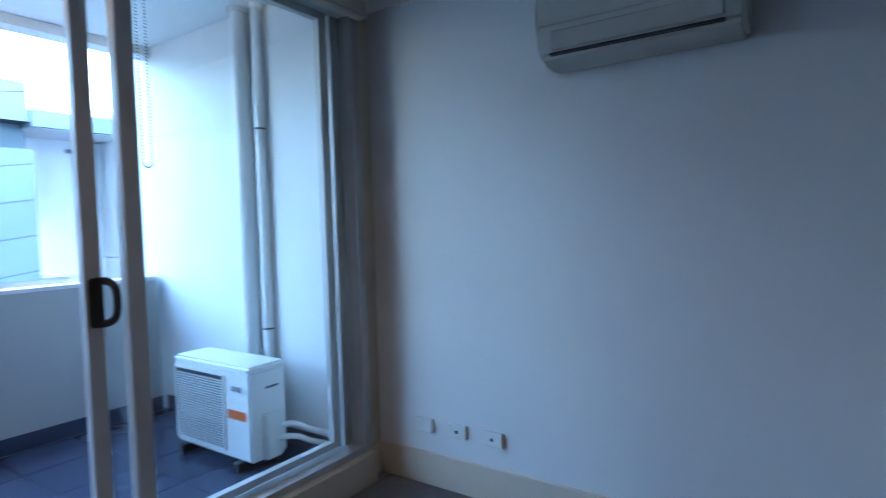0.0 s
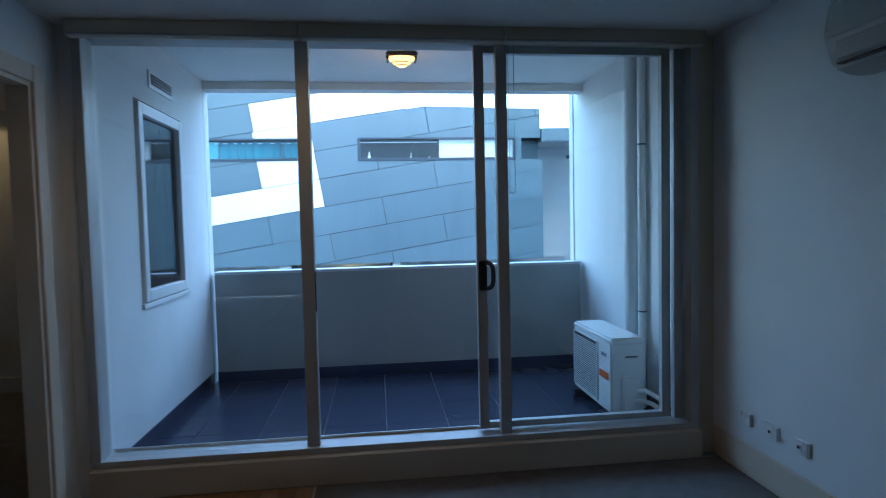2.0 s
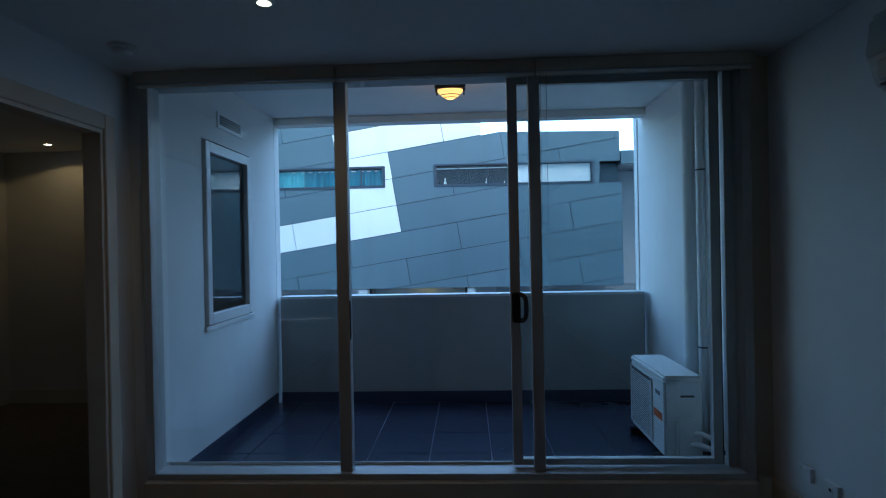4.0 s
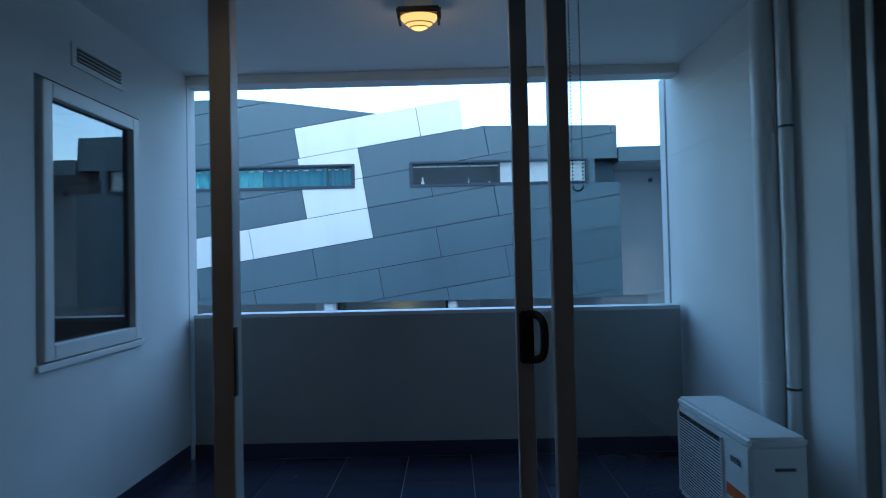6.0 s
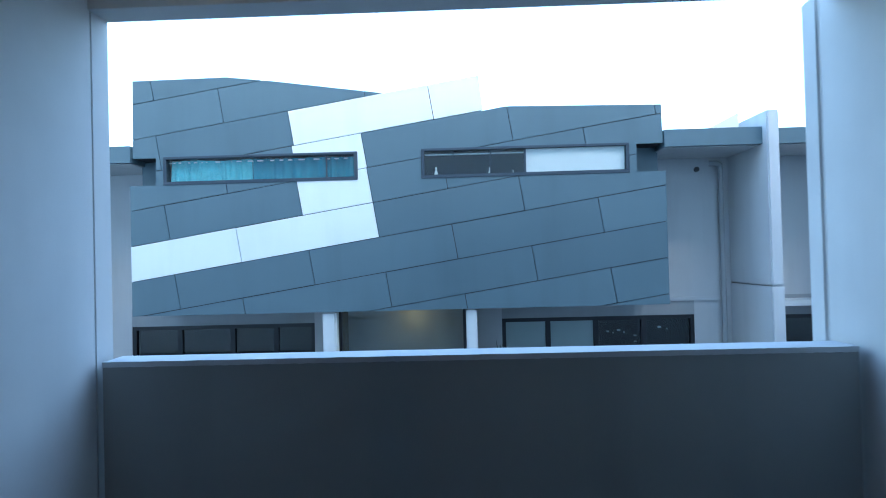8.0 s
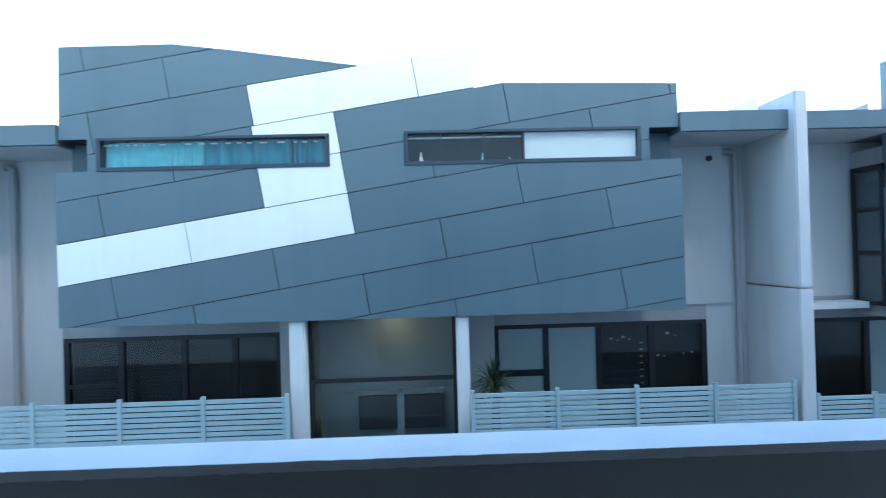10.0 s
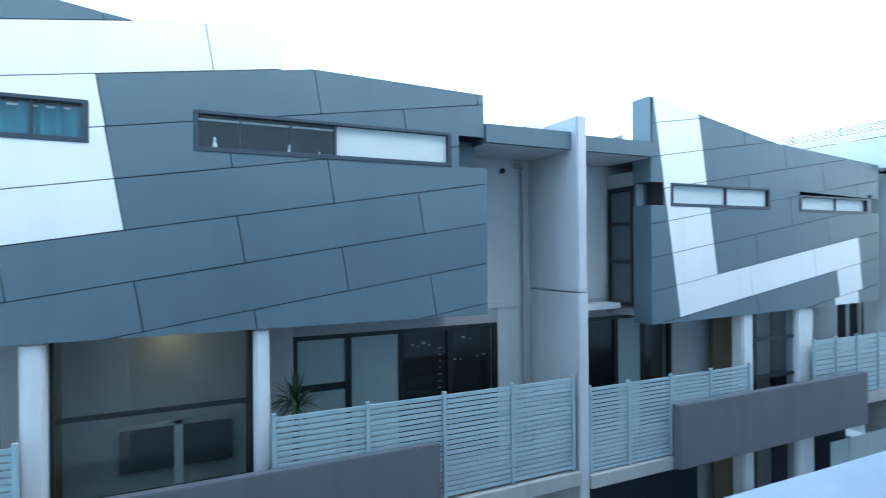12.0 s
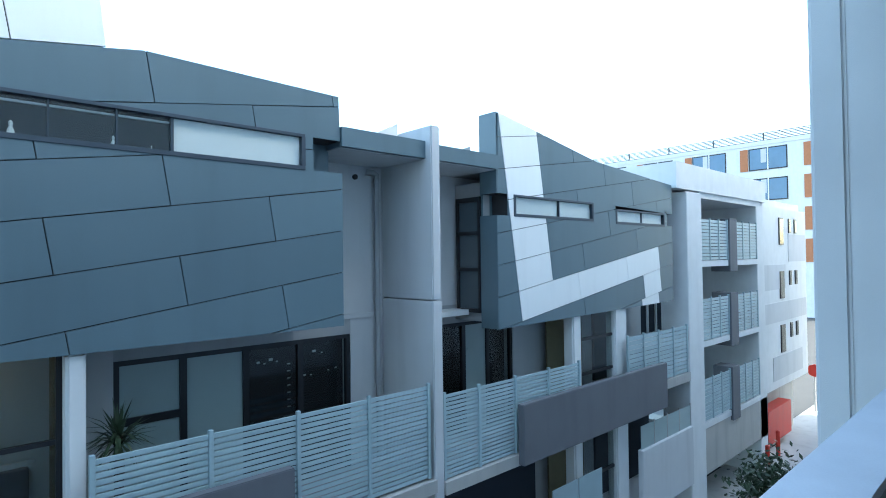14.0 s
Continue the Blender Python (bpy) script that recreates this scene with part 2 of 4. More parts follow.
# ---------- the room ----------
LEFT, RIGHT, CEIL, BACK = -0.73, 2.845, 2.46, -8.5
DY0, DY1, DH, WT = -1.10, -0.312, 2.11, 0.09
FX0, FX1, SILL, HEAD, G = -0.65, 2.735, 0.158, 2.44, -0.068
structure("floor", B(LEFT - 2.6, RIGHT + 0.2, BACK, G + 0.1, -0.2, -0.014), concrete, "plain screed under the floor coverings", "floor")
structure("carpet", B(0.505, RIGHT, BACK, G - 0.07, -0.014, 0.0), carpet, "dark grey-brown cut-pile carpet of the living room", "carpet")
structure("ceiling", B(LEFT - 2.6, RIGHT + 0.2, BACK, G, CEIL, CEIL + 0.2), ceiling_paint, "white painted plasterboard ceiling", "ceiling")
structure("wall_right", B(RIGHT, RIGHT + 0.2, BACK, G + 0.16, 0, CEIL), wall_paint, "white painted plaster wall of the living room", "wall")
# unseen closing wall, set far back to weaken bounced light
structure("wall_back", B(LEFT - 2.6, RIGHT + 0.2, BACK - 0.2, BACK, 0, CEIL), wall_paint, "unseen white plaster wall added to close the living room", "wall")
# pier's warm lamp tint is put into its cream colour
structure("wall_pier", B(FX1, RIGHT, G, G + 0.16, 0, CEIL), warm_lit_cream, "narrow wall return beside the sliding door, warm light put into its cream", "wall")
structure("wall_front", B(LEFT - WT, FX0, G, 0.16, 0, CEIL), wall_paint, "white painted plaster wall beside the sliding door", "wall")
structure("wall_head", B(FX0, FX1, G + 0.002, G + 0.16, HEAD, CEIL), wall_paint, "white painted strip above the sliding door", "wall")
# step's warm shade is put into its cream colour
structure("sill_step", B(FX0, FX1, G - 0.07, G + 0.16, 0, SILL, bevel=0.004), warm_lit_cream, "step under the sliding door, warm shade put into its cream", "sill")
bm = B(LEFT - WT, LEFT, -1.36, DY0, 0, CEIL)
box(bm, LEFT - WT, LEFT, DY1, G, 0, CEIL)
box(bm, LEFT - WT, LEFT, DY0, DY1, DH, CEIL)
structure("wall_left", bm, wall_paint, "white painted wall with a doorway to a dim room", "wall")
structure("wall_far", B(LEFT - 2.8, LEFT - 2.6, BACK, 2.30, -0.2, CEIL + 0.2), wall_paint, "pale wall of the dim bedroom", "wall")
structure("wall_next", B(LEFT - 2.6, LEFT - WT, -1.45, -1.36, 0, CEIL), wall_paint, "pale wall between the dim rooms", "wall")
structure("wall_north", B(LEFT - 2.6, -0.922, 2.10, 2.30, -0.2, CEIL + 0.2), wall_paint, "pale end wall of the dim bedroom", "wall")
structure("skirting_bedroom", B(LEFT - 2.6, -0.922, 2.084, 2.10, 0, 0.14, bevel=0.004), trim_paint, "dim painted skirting of the bedroom", "baseboard")
structure("bedroom_floor", B(LEFT - 2.6, -0.922, G + 0.1, 2.10, -0.2, -0.014), concrete, "plain screed under the bedroom carpet", "floor")
structure("bedroom_carpet", B(LEFT - 2.6, LEFT - WT, -1.36, G, -0.0139, 0.0), carpet, "dark brown carpet of the dim bedroom", "carpet")
structure("bedroom_carpet", B(LEFT - 2.6, -0.922, G, 2.084, -0.0139, 0.0), carpet, "dark brown carpet of the dim bedroom", "carpet")
structure("bedroom_ceiling", B(LEFT - 2.6, -0.922, G, 2.10, CEIL, CEIL + 0.2), ceiling_paint, "white painted bedroom ceiling", "ceiling")
structure("skirting_right", B(RIGHT - 0.016, RIGHT, BACK, G, 0, 0.17, bevel=0.004), warm_lit_cream, "cream painted timber skirting board", "baseboard")
structure("skirting_pier", B(FX1 + 0.01, RIGHT - 0.016, G - 0.016, G, 0, 0.17, bevel=0.004), warm_lit_cream, "cream painted timber skirting board", "baseboard")
structure("floor_trim", B(0.492, 0.505, BACK, G - 0.07, -0.014, 0.004, bevel=0.002), alu_grey, "thin metal strip between timber and carpet", "trim")
# doorway lining and architraves
lining = thing("door_frame", (LEFT, (DY0 + DY1) / 2, 0), "pale painted door frame of an open doorway", "door frame", kind="structure")
# darker cream here also carries the doorway's shade
part("jamb", B(LEFT - WT - 0.005, LEFT + 0.004, DY0, DY0 + 0.02, 0, DH), warm_lit_cream, lining)
part("jamb", B(LEFT - WT - 0.005, LEFT + 0.004, DY1 - 0.02, DY1, 0, DH), warm_lit_cream, lining)
part("head", B(LEFT - WT - 0.005, LEFT + 0.004, DY0 + 0.02, DY1 - 0.02, DH - 0.02, DH), warm_lit_cream, lining)
part("architrave", B(LEFT, LEFT + 0.018, DY0 - 0.085, DY0, 0, DH + 0.085, bevel=0.005), warm_lit_cream, lining)
part("architrave", B(LEFT, LEFT + 0.018, DY1, DY1 + 0.085, 0, DH + 0.085, bevel=0.005), warm_lit_cream, lining)
part("architrave", B(LEFT, LEFT + 0.018, DY0, DY1, DH, DH + 0.085, bevel=0.005), warm_lit_cream, lining)


def floor_tiles_under(name, x0, x1, y0, y1, z0, z1, nx, ny, gap, mat, parent, bevel=0.0012):
    """A field of equal pieces that share one mesh, each an object under its floor."""
    w, d = (x1 - x0) / nx, (y1 - y0) / ny
    me = finish(box(bmesh.new(), gap / 2, w - gap / 2, gap / 2, d - gap / 2, z0, z1, bevel=bevel), name, mat)
    for i in range(nx):
        for j in range(ny):
            ob = new(name, me)
            ob.parent = parent
            ob.location = (x0 + i * w, y0 + j * d, random.uniform(-0.0008, 0.0008))


# ---------- the balcony ----------
BX0, BX1, PY, PY2, WY, WYR, PTOP, BF, BC, SOF = -0.672, 2.893, 2.149, 2.307, 2.30, 2.55, 1.0, -0.03, 2.735, 2.665
JR = 2.41
SLOT = 0.042  # open gap between the parapet and each side wall
slab = structure("balcony_floor", B(BX0 - 0.3, BX1 + 0.3, G + 0.16, PY2 - 0.01, -0.28, BF - 0.008), grout, "balcony slab with pale grout between its tiles", "floor")
WY0, WY1, WZ0, WZ1 = 0.674, 1.542, 0.897, 2.265
bm = B(BX0 - 0.25, BX0, 0.16, WY0, -0.3, BC)
box(bm, BX0 - 0.25, BX0, WY1, PY + 0.012, -0.3, BC)
box(bm, BX0 - 0.25, BX0 - 0.014, PY + 0.012, PY + 0.026, -0.3, BC)
box(bm, BX0 - 0.25, BX0 - 0.001, PY + 0.026, WY, -7.0, BC)
box(bm, BX0 - 0.25, BX0, WY0, WY1, -0.3, WZ0)
box(bm, BX0 - 0.25, BX0, WY0, WY1, WZ1, BC)
structure("balcony_wall_left", bm, render_white, "white rendered balcony wall with a window", "wall")
bm = B(BX1, BX1 + 0.22, G + 0.16, JR - 0.009, -7.0, BC)
box(bm, BX1 + 0.016, BX1 + 0.22, JR - 0.009, JR + 0.009, -7.0, BC)
structure("balcony_wall_right", bm, render_white, "white rendered balcony wall with a sunk control joint", "wall")
structure("balcony_corner_right", B(BX1 - 0.004, BX1 + 0.22, JR + 0.009, WYR, -7.0, BC, bevel=0.014, seg=3), render_white, "white rendered rounded corner of the balcony wall", "wall")
structure("balcony_ceiling", B(BX0 - 0.3, BX1 + 0.3, G, WY, BC, BC + 0.3), ceiling_paint, "white painted balcony soffit", "ceiling")
structure("balcony_beam", B(BX0, BX1, PY, WY, SOF, BC - 0.002), render_white, "shallow beam along the balcony's edge", "beam")
parapet = structure("parapet", B(BX0 + SLOT, BX1 - SLOT, PY, PY2, -7.0, PTOP - 0.025), parapet_grey, "grey rendered balcony parapet", "parapet")
bm = B(BX0 + SLOT, BX1 - SLOT, PY - 0.004, PY2 + 0.004, PTOP - 0.025, PTOP)
bmesh.ops.subdivide_edges(bm, edges=[e for e in bm.edges if e.calc_length() > 2], cuts=160)
for v in bm.verts:
    if v.co.z > PTOP - 0.01:
        v.co.z += 0.0012 * noise.noise((v.co.x * 9, v.co.y * 7, 3))
    if v.co.y < PY + 0.05:
        v.co.y += 0.003 * noise.noise((v.co.x * 23, v.co.z * 40, 8)) + 0.002 * noise.noise((v.co.x * 60, 1, 8))
for v in bm.verts:
    if v.co.y < PY + 0.05 and v.co.z < PTOP - 0.01:
        v.co.z += 0.004 * noise.noise((v.co.x * 31, 5, 2))
part("coping", bm, parapet_cap, parapet, "rough white painted top of the parapet", smooth=True)
structure("tile_skirting", B(BX0 + SLOT, BX1 - SLOT, PY - 0.01, PY, BF, 0.075), tile_sky_tint, "dark tile skirting of the balcony", "baseboard")
structure("tile_skirting", B(BX0, BX0 + 0.01, 0.16, PY - 0.01, BF, 0.075), tile_sky_tint, "dark tile skirting of the balcony", "baseboard")
structure("tile_skirting", B(BX1 - 0.01, BX1, 0.12, PY - 0.01, BF, 0.075), tile_sky_tint, "dark tile skirting of the balcony", "baseboard")
# the rest of the balcony's building, unseen; height and length set to shade the lane
OWN = 10.4
bm = B(-16, 34, -10, WY, BC + 0.3, OWN)
structure("own_building_above", bm, render_white, "unseen storeys added above the balcony to shade the lane", "building")
structure("own_building_side", B(BX1 + 0.22, 34, -10, 1.6, -7.0, BC + 0.3), render_white, "plain rendered flank of the building", "building")
structure("own_building_side", B(LEFT - 2.8, BX0 - 0.25, 0.16, WY, -7.0, -0.3), render_white, "plain rendered wall below the bedroom", "building")
structure("own_building_side", B(LEFT - 2.8, BX0 - 0.25, 0.16, WY, CEIL + 0.2, BC + 0.3), render_white, "plain rendered wall above the bedroom", "building")
structure("own_building_side", B(-16, LEFT - 2.8, 0.16, WY, -7.0, BC + 0.3), render_white, "plain rendered flank of the building", "building")

# ---------- glazed wall and sliding door ----------
glazing = thing("window_1", (0.9, G, SILL), "grey aluminium window wall with fixed panes", "window", kind="structure")
part("head_frame", B(FX0, FX1, G + -0.03, G + 0.155, HEAD - 0.035, HEAD, bevel=0.002), alu_grey, glazing)
part("sill_frame", B(FX0, FX1, G + -0.03, G + 0.155, SILL, SILL + 0.035, bevel=0.002), alu_grey, glazing)
part("sill_track", B(FX0 + 0.05, FX1 - 0.05, G + 0.111, G + 0.118, SILL + 0.035, SILL + 0.05), alu_white, glazing)
part("jamb", B(FX0, FX0 + 0.045, G + -0.03, G + 0.09, SILL + 0.035, HEAD - 0.035, bevel=0.002), alu_grey, glazing)
part("jamb", B(FX1 - 0.05, FX1, G + -0.03, G + 0.09, SILL + 0.035, HEAD - 0.035, bevel=0.002), alu_grey, glazing)
part("jamb_cover", B(FX1 - 0.105, FX1 - 0.052, G + 0.06, G + 0.10, SILL + 0.035, HEAD - 0.035, bevel=0.002), alu_grey, glazing)
part("mullion", B(0.452, 0.522, G, G + 0.068, SILL + 0.035, HEAD - 0.035, bevel=0.003), alu_grey, glazing)
part("mullion", B(1.545, 1.608, G - 0.002, G + 0.05, SILL + 0.035, HEAD - 0.035, bevel=0.003), alu_grey, glazing)
for x0, x1, dy in ((FX0 + 0.045, 0.452, 0.03), (1.608, FX1 - 0.05, 0.02)):
    p = part("pane", B(x0, x1, G + dy, G + dy + 0.006, SILL + 0.035, HEAD - 0.035), pane, glazing, "clear fixed glass pane")
    p.visible_shadow = False
part("latch_plate", B(0.522, 0.527, G + -0.005, G + 0.02, 0.94, 1.16, bevel=0.001), plastic_dark, glazing, "dark latch plate on the mullion")

door = thing("door_1", (2.0, G, SILL + 0.05), "open aluminium sliding door with a black pull handle", "sliding door", kind="structure")
SX0, SX1, D0, D1 = 1.432, 2.60, G + 0.058, G + 0.098
part("stile", B(SX0, SX0 + 0.056, D0, D1, SILL + 0.05, HEAD - 0.035, bevel=0.002), alu_grey, door)
part("stile", B(SX1 - 0.05, SX1, D0, D1, SILL + 0.05, HEAD - 0.035, bevel=0.002), alu_grey, door)
part("stile_seal", B(SX1, SX1 + 0.008, D0 + 0.008, D1 - 0.008, SILL + 0.05, HEAD - 0.035), plastic_dark, door, "black rubber seal")
part("bottom_rail", B(SX0 + 0.056, SX1 - 0.05, D0, D1, SILL + 0.05, SILL + 0.085, bevel=0.002), alu_grey, door)
part("top_rail", B(SX0 + 0.056, SX1 - 0.05, D0, D1, HEAD - 0.075, HEAD - 0.035, bevel=0.002), alu_grey, door)
p = part("pane", B(SX0 + 0.056, SX1 - 0.05, D0 + 0.017, D0 + 0.023, SILL + 0.085, HEAD - 0.075), pane, door, "clear glass pane")
p.visible_shadow = False
grip = part("handle", B(SX0 + 0.008, SX0 + 0.054, D0 - 0.016, D0, 1.018, 1.188, bevel=0.006, seg=2), plastic_dark, door, "black plastic pull handle")
hx, hy = SX0 + 0.034, D0 - 0.008
bm, rings = bmesh.new(), []
for k in range(33):
    t = math.pi / 2 - math.pi * k / 32
    c, s = math.cos(t), math.sin(t)
    p = Vector((hx + 0.050 * abs(c) ** 0.42, hy - 0.034 * c, 1.103 + 0.074 * math.copysign(abs(s) ** 0.7, s)))
    out = Vector((c ** 0.8 if c > 0 else 0, 0, s)).normalized()
    rings.append([bm.verts.new(p + out * 0.0135 * math.cos(u) + Vector((0, 0.010 * math.sin(u), 0))) for u in (2 * math.pi * q / 12 for q in range(12))])
for r0, r1 in zip(rings, rings[1:]):
    for q in range(12):
        bm.faces.new((r0[q], r0[(q + 1) % 12], r1[(q + 1) % 12], r1[q]))
bm.faces.new(rings[0]), bm.faces.new(list(reversed(rings[-1])))
bmesh.ops.recalc_face_normals(bm, faces=bm.faces)
part("grip", bm, plastic_dark, grip, "", smooth=True)

for x0, x1 in ((FX0 + 0.01, 0.482), (0.492, 1.572), (1.582, FX1 - 0.01)):
    blind = thing("roller_blind", ((x0 + x1) / 2, G - 0.08, CEIL), "rolled-up cream fabric roller blind under the ceiling", "roller blind", "blinds over the sliding door")
    bm = rod(bmesh.new(), (x0, G - 0.058, CEIL - 0.045), (x1, G - 0.058, CEIL - 0.045), 0.036, 20)
    part("fabric_roll", bm, blind_cream, blind, "", smooth=True)
    part("fabric_hem", B(x0, x1, G - 0.105, G - 0.101, CEIL - 0.068, CEIL - 0.002), blind_cream, blind)
    part("bottom_bar", B(x0, x1, G - 0.111, G - 0.095, CEIL - 0.082, CEIL - 0.0685, bevel=0.004), alu_grey, blind)
chain = thing("bead_chain", (1.628, G - 0.017, 1.57), "looped steel bead chain of a roller blind", "blind chain")
bm = bmesh.new()
for k in range(150):
    u = k / 149
    if u < 0.47:
        z, dx = CEIL - 0.06 - u / 0.47 * (CEIL - 1.645), -0.016
    elif u > 0.53:
        z, dx = CEIL - 0.06 - (1 - u) / 0.47 * (CEIL - 1.645), 0.016
    else:
        a = (u - 0.47) / 0.06 * math.pi
        z, dx = CEIL - 0.06 - (CEIL - 1.645) - 0.016 * math.sin(a), -0.016 * math.cos(a)
    bmesh.ops.create_icosphere(bm, subdivisions=1, radius=0.0035, matrix=Matrix.Translation((1.628 + dx, G - 0.017, z)))
part("beads", bm, alu_dark, chain, "")

# ---------- fittings of the room ----------
for y, kind in ((-0.373, "switch"), (-0.577, "socket"), (-0.776, "socket")):
    o = thing("wall_outlet", (RIGHT, y, 0.312), "white plastic wall outlet low on the white wall", "wall outlet", "outlets on the wall")
    part("plate", B(RIGHT - 0.020, RIGHT, y - 0.052, y + 0.052, 0.277, 0.347, bevel=0.003), plastic_white, o)
    if kind == "socket":
        part("insert", B(RIGHT - 0.023, RIGHT - 0.019, y - 0.018, y + 0.018, 0.295, 0.329, bevel=0.001), plastic_white, o)
        part("jack", B(RIGHT - 0.0245, RIGHT - 0.022, y - 0.008, y + 0.008, 0.305, 0.319), plastic_dark, o, "dark socket opening")
    else:
        for dy in (-0.022, 0.022):
            part("rocker", B(RIGHT - 0.0235, RIGHT - 0.019, y + dy - 0.007, y + dy + 0.007, 0.322, 0.340, bevel=0.001), plastic_white, o)
AY0, AY1, AZ0, AZ1, AX = -1.86, -1.13, 1.95, 2.25, 2.625
unit = thing("indoor_air_conditioner", (RIGHT, -1.5, AZ0), "white wall-mounted split air conditioner with closed flap", "air conditioner")
prof = [(RIGHT, AZ0 + 0.01), (RIGHT - 0.10, AZ0), (AX + 0.03, AZ0 + 0.03), (AX + 0.005, AZ0 + 0.09), (AX, AZ0 + 0.16), (AX + 0.004, AZ1 - 0.02), (AX + 0.03, AZ1), (RIGHT, AZ1)]
bm = bmesh.new()
a = [bm.verts.new((x, AY0, z)) for x, z in prof]
c = [bm.verts.new((x, AY1, z)) for x, z in prof]
bm.faces.new(a), bm.faces.new(list(reversed(c)))
for k in range(len(prof)):
    bm.faces.new((a[k], c[k], c[(k + 1) % len(prof)], a[(k + 1) % len(prof)]))
bmesh.ops.bevel(bm, geom=[e for e in bm.edges if e.calc_length() < 0.75], offset=0.022, segments=4, affect="EDGES", clamp_overlap=True)
# casing colour includes the shade on its underside
part("casing", bm, plastic_white_shaded, unit, "", smooth=True)
part("flap", B(AX - 0.003, AX + 0.012, AY0 + 0.06, AY1 - 0.06, AZ0 + 0.05, AZ0 + 0.12, bevel=0.004), plastic_white_shaded, unit)
# solid black strip paints the outlet slot's shade
part("outlet_slot", B(AX + 0.014, AX + 0.05, AY0 + 0.06, AY1 - 0.05, AZ0 + 0.036, AZ0 + 0.043), plastic_dark, unit, "black strip for the shade in the air outlet slot")
part("panel_line", B(AX - 0.002, AX + 0.004, AY0 + 0.02, AY1 - 0.02, AZ0 + 0.142, AZ0 + 0.147), alu_grey, unit)
det = thing("smoke_detector", (-0.46, -0.55, CEIL), "round white smoke detector on the ceiling", "smoke detector")
part("base", lathe(bmesh.new(), [(0.062, 0), (0.062, -0.014), (0.055, -0.018)], (-0.46, -0.55, CEIL)), plastic_white, det, smooth=True)
part("cap", lathe(bmesh.new(), [(0.046, -0.018), (0.046, -0.034), (0.036, -0.044), (0.01, -0.046)], (-0.46, -0.55, CEIL)), plastic_white, det, smooth=True)
for x, y in ((-2.6, 1.72), (0.39, -0.96)):
    dl = thing("downlight", (x, y, CEIL), "small lit recessed ceiling downlight", "downlight", "ceiling downlights")
    part("trim_ring", lathe(bmesh.new(), [(0.045, 0.0), (0.045, -0.004), (0.030, -0.006)], (x, y, CEIL), 24), alu_white, dl)
    part("lens", lathe(bmesh.new(), [(0.028, -0.0062), (0.020, -0.009), (0.004, -0.010)], (x, y, CEIL), 16), spot_glow, dl, "glowing lens")
room_spot = new("room_lamp", bpy.data.lights.new("room_lamp", "SPOT"))
room_spot.data.energy, room_spot.data.color, room_spot.data.spot_size, room_spot.data.shadow_soft_size = 0.55, (1.0, 0.66, 0.34), radians(165), 0.04
room_spot.data.spot_blend = 0.6
room_spot.matrix_world = look((0.39, -0.96, CEIL - 0.02), (0.39, -0.9, 0))
spot = new("downlight_lamp", bpy.data.lights.new("downlight_lamp", "SPOT"))
spot.data.energy, spot.data.color, spot.data.spot_size, spot.data.shadow_soft_size = 0.24, (1.0, 0.62, 0.26), radians(150), 0.03
spot.matrix_world = look((-2.6, 1.72, CEIL - 0.02), (-2.55, 1.75, 0))

# ---------- fittings of the balcony ----------
win = thing("window_2", (BX0, (WY0 + WY1) / 2, WZ0), "white framed awning window in the balcony wall", "window", kind="structure")
part("reveal", B(BX0 - 0.09, BX0 - 0.05, WY0, WY0 + 0.02, WZ0, WZ1), alu_dark, win)
part("reveal", B(BX0 - 0.09, BX0 - 0.05, WY1 - 0.02, WY1, WZ0, WZ1), alu_dark, win)
F = 0.075
for nm, a in (("sash_stile", (WY0 + 0.03, WY0 + 0.02 + F, WZ0 + 0.03, WZ1 - 0.015)), ("sash_stile", (WY1 - 0.02 - F, WY1 - 0.03, WZ0 + 0.03, WZ1 - 0.015)),
              ("sash_rail", (WY0 + 0.02 + F, WY1 - 0.02 - F, WZ0 + 0.03, WZ0 + 0.03 + F)), ("sash_rail", (WY0 + 0.02 + F, WY1 - 0.02 - F, WZ1 - 0.015 - F, WZ1 - 0.015))):
    part(nm, B(BX0 - 0.032, BX0 + 0.020, *a, bevel=0.004), alu_white, win)
part("pane", B(BX0 - 0.022, BX0 - 0.016, WY0 + 0.02 + F, WY1 - 0.02 - F, WZ0 + 0.03 + F, WZ1 - 0.015 - F), pane_tinted, win, "dark reflecting glass pane")
part("sill", B(BX0 - 0.05, BX0 + 0.02, WY0 - 0.01, WY1 + 0.01, WZ0 - 0.012, WZ0 + 0.022, bevel=0.003), alu_white, win)
VY0, VY1, VZ0, VZ1 = 0.924, 1.371, 2.384, 2.509
vent = thing("wall_vent", (BX0, 1.15, VZ0), "pale louvred vent in the rendered wall", "vent")
part("frame", B(BX0, BX0 + 0.01, VY0, VY1, VZ0, VZ1, bevel=0.003), alu_white, vent)
# black sheet on the wall paints the vent's inner shade
part("opening", B(BX0 + 0.008, BX0 + 0.012, VY0 + 0.035, VY1 - 0.035, VZ0 + 0.03, VZ1 - 0.03), plastic_dark, vent, "black sheet for the shade inside the vent")
for k in range(4):
    z = VZ0 + 0.036 + k * 0.02
    part("slat", B(BX0 + 0.012, BX0 + 0.02, VY0 + 0.035, VY1 - 0.035, z, z + 0.006), alu_grey, vent)
lx, ly = 1.083, 1.10
bulk = thing("bulkhead_lamp", (lx, ly, BC), "lit bulkhead lamp with a dark bracket on the soffit", "ceiling lamp")
part("mount", B(lx - 0.075, lx + 0.075, ly - 0.05, ly + 0.05, BC - 0.046, BC, bevel=0.006, seg=2), alu_white, bulk, "white mounting block")
part("base", B(lx - 0.118, lx + 0.118, ly - 0.07, ly + 0.07, BC - 0.076, BC - 0.044, bevel=0.010, seg=2), alu_dark, bulk)
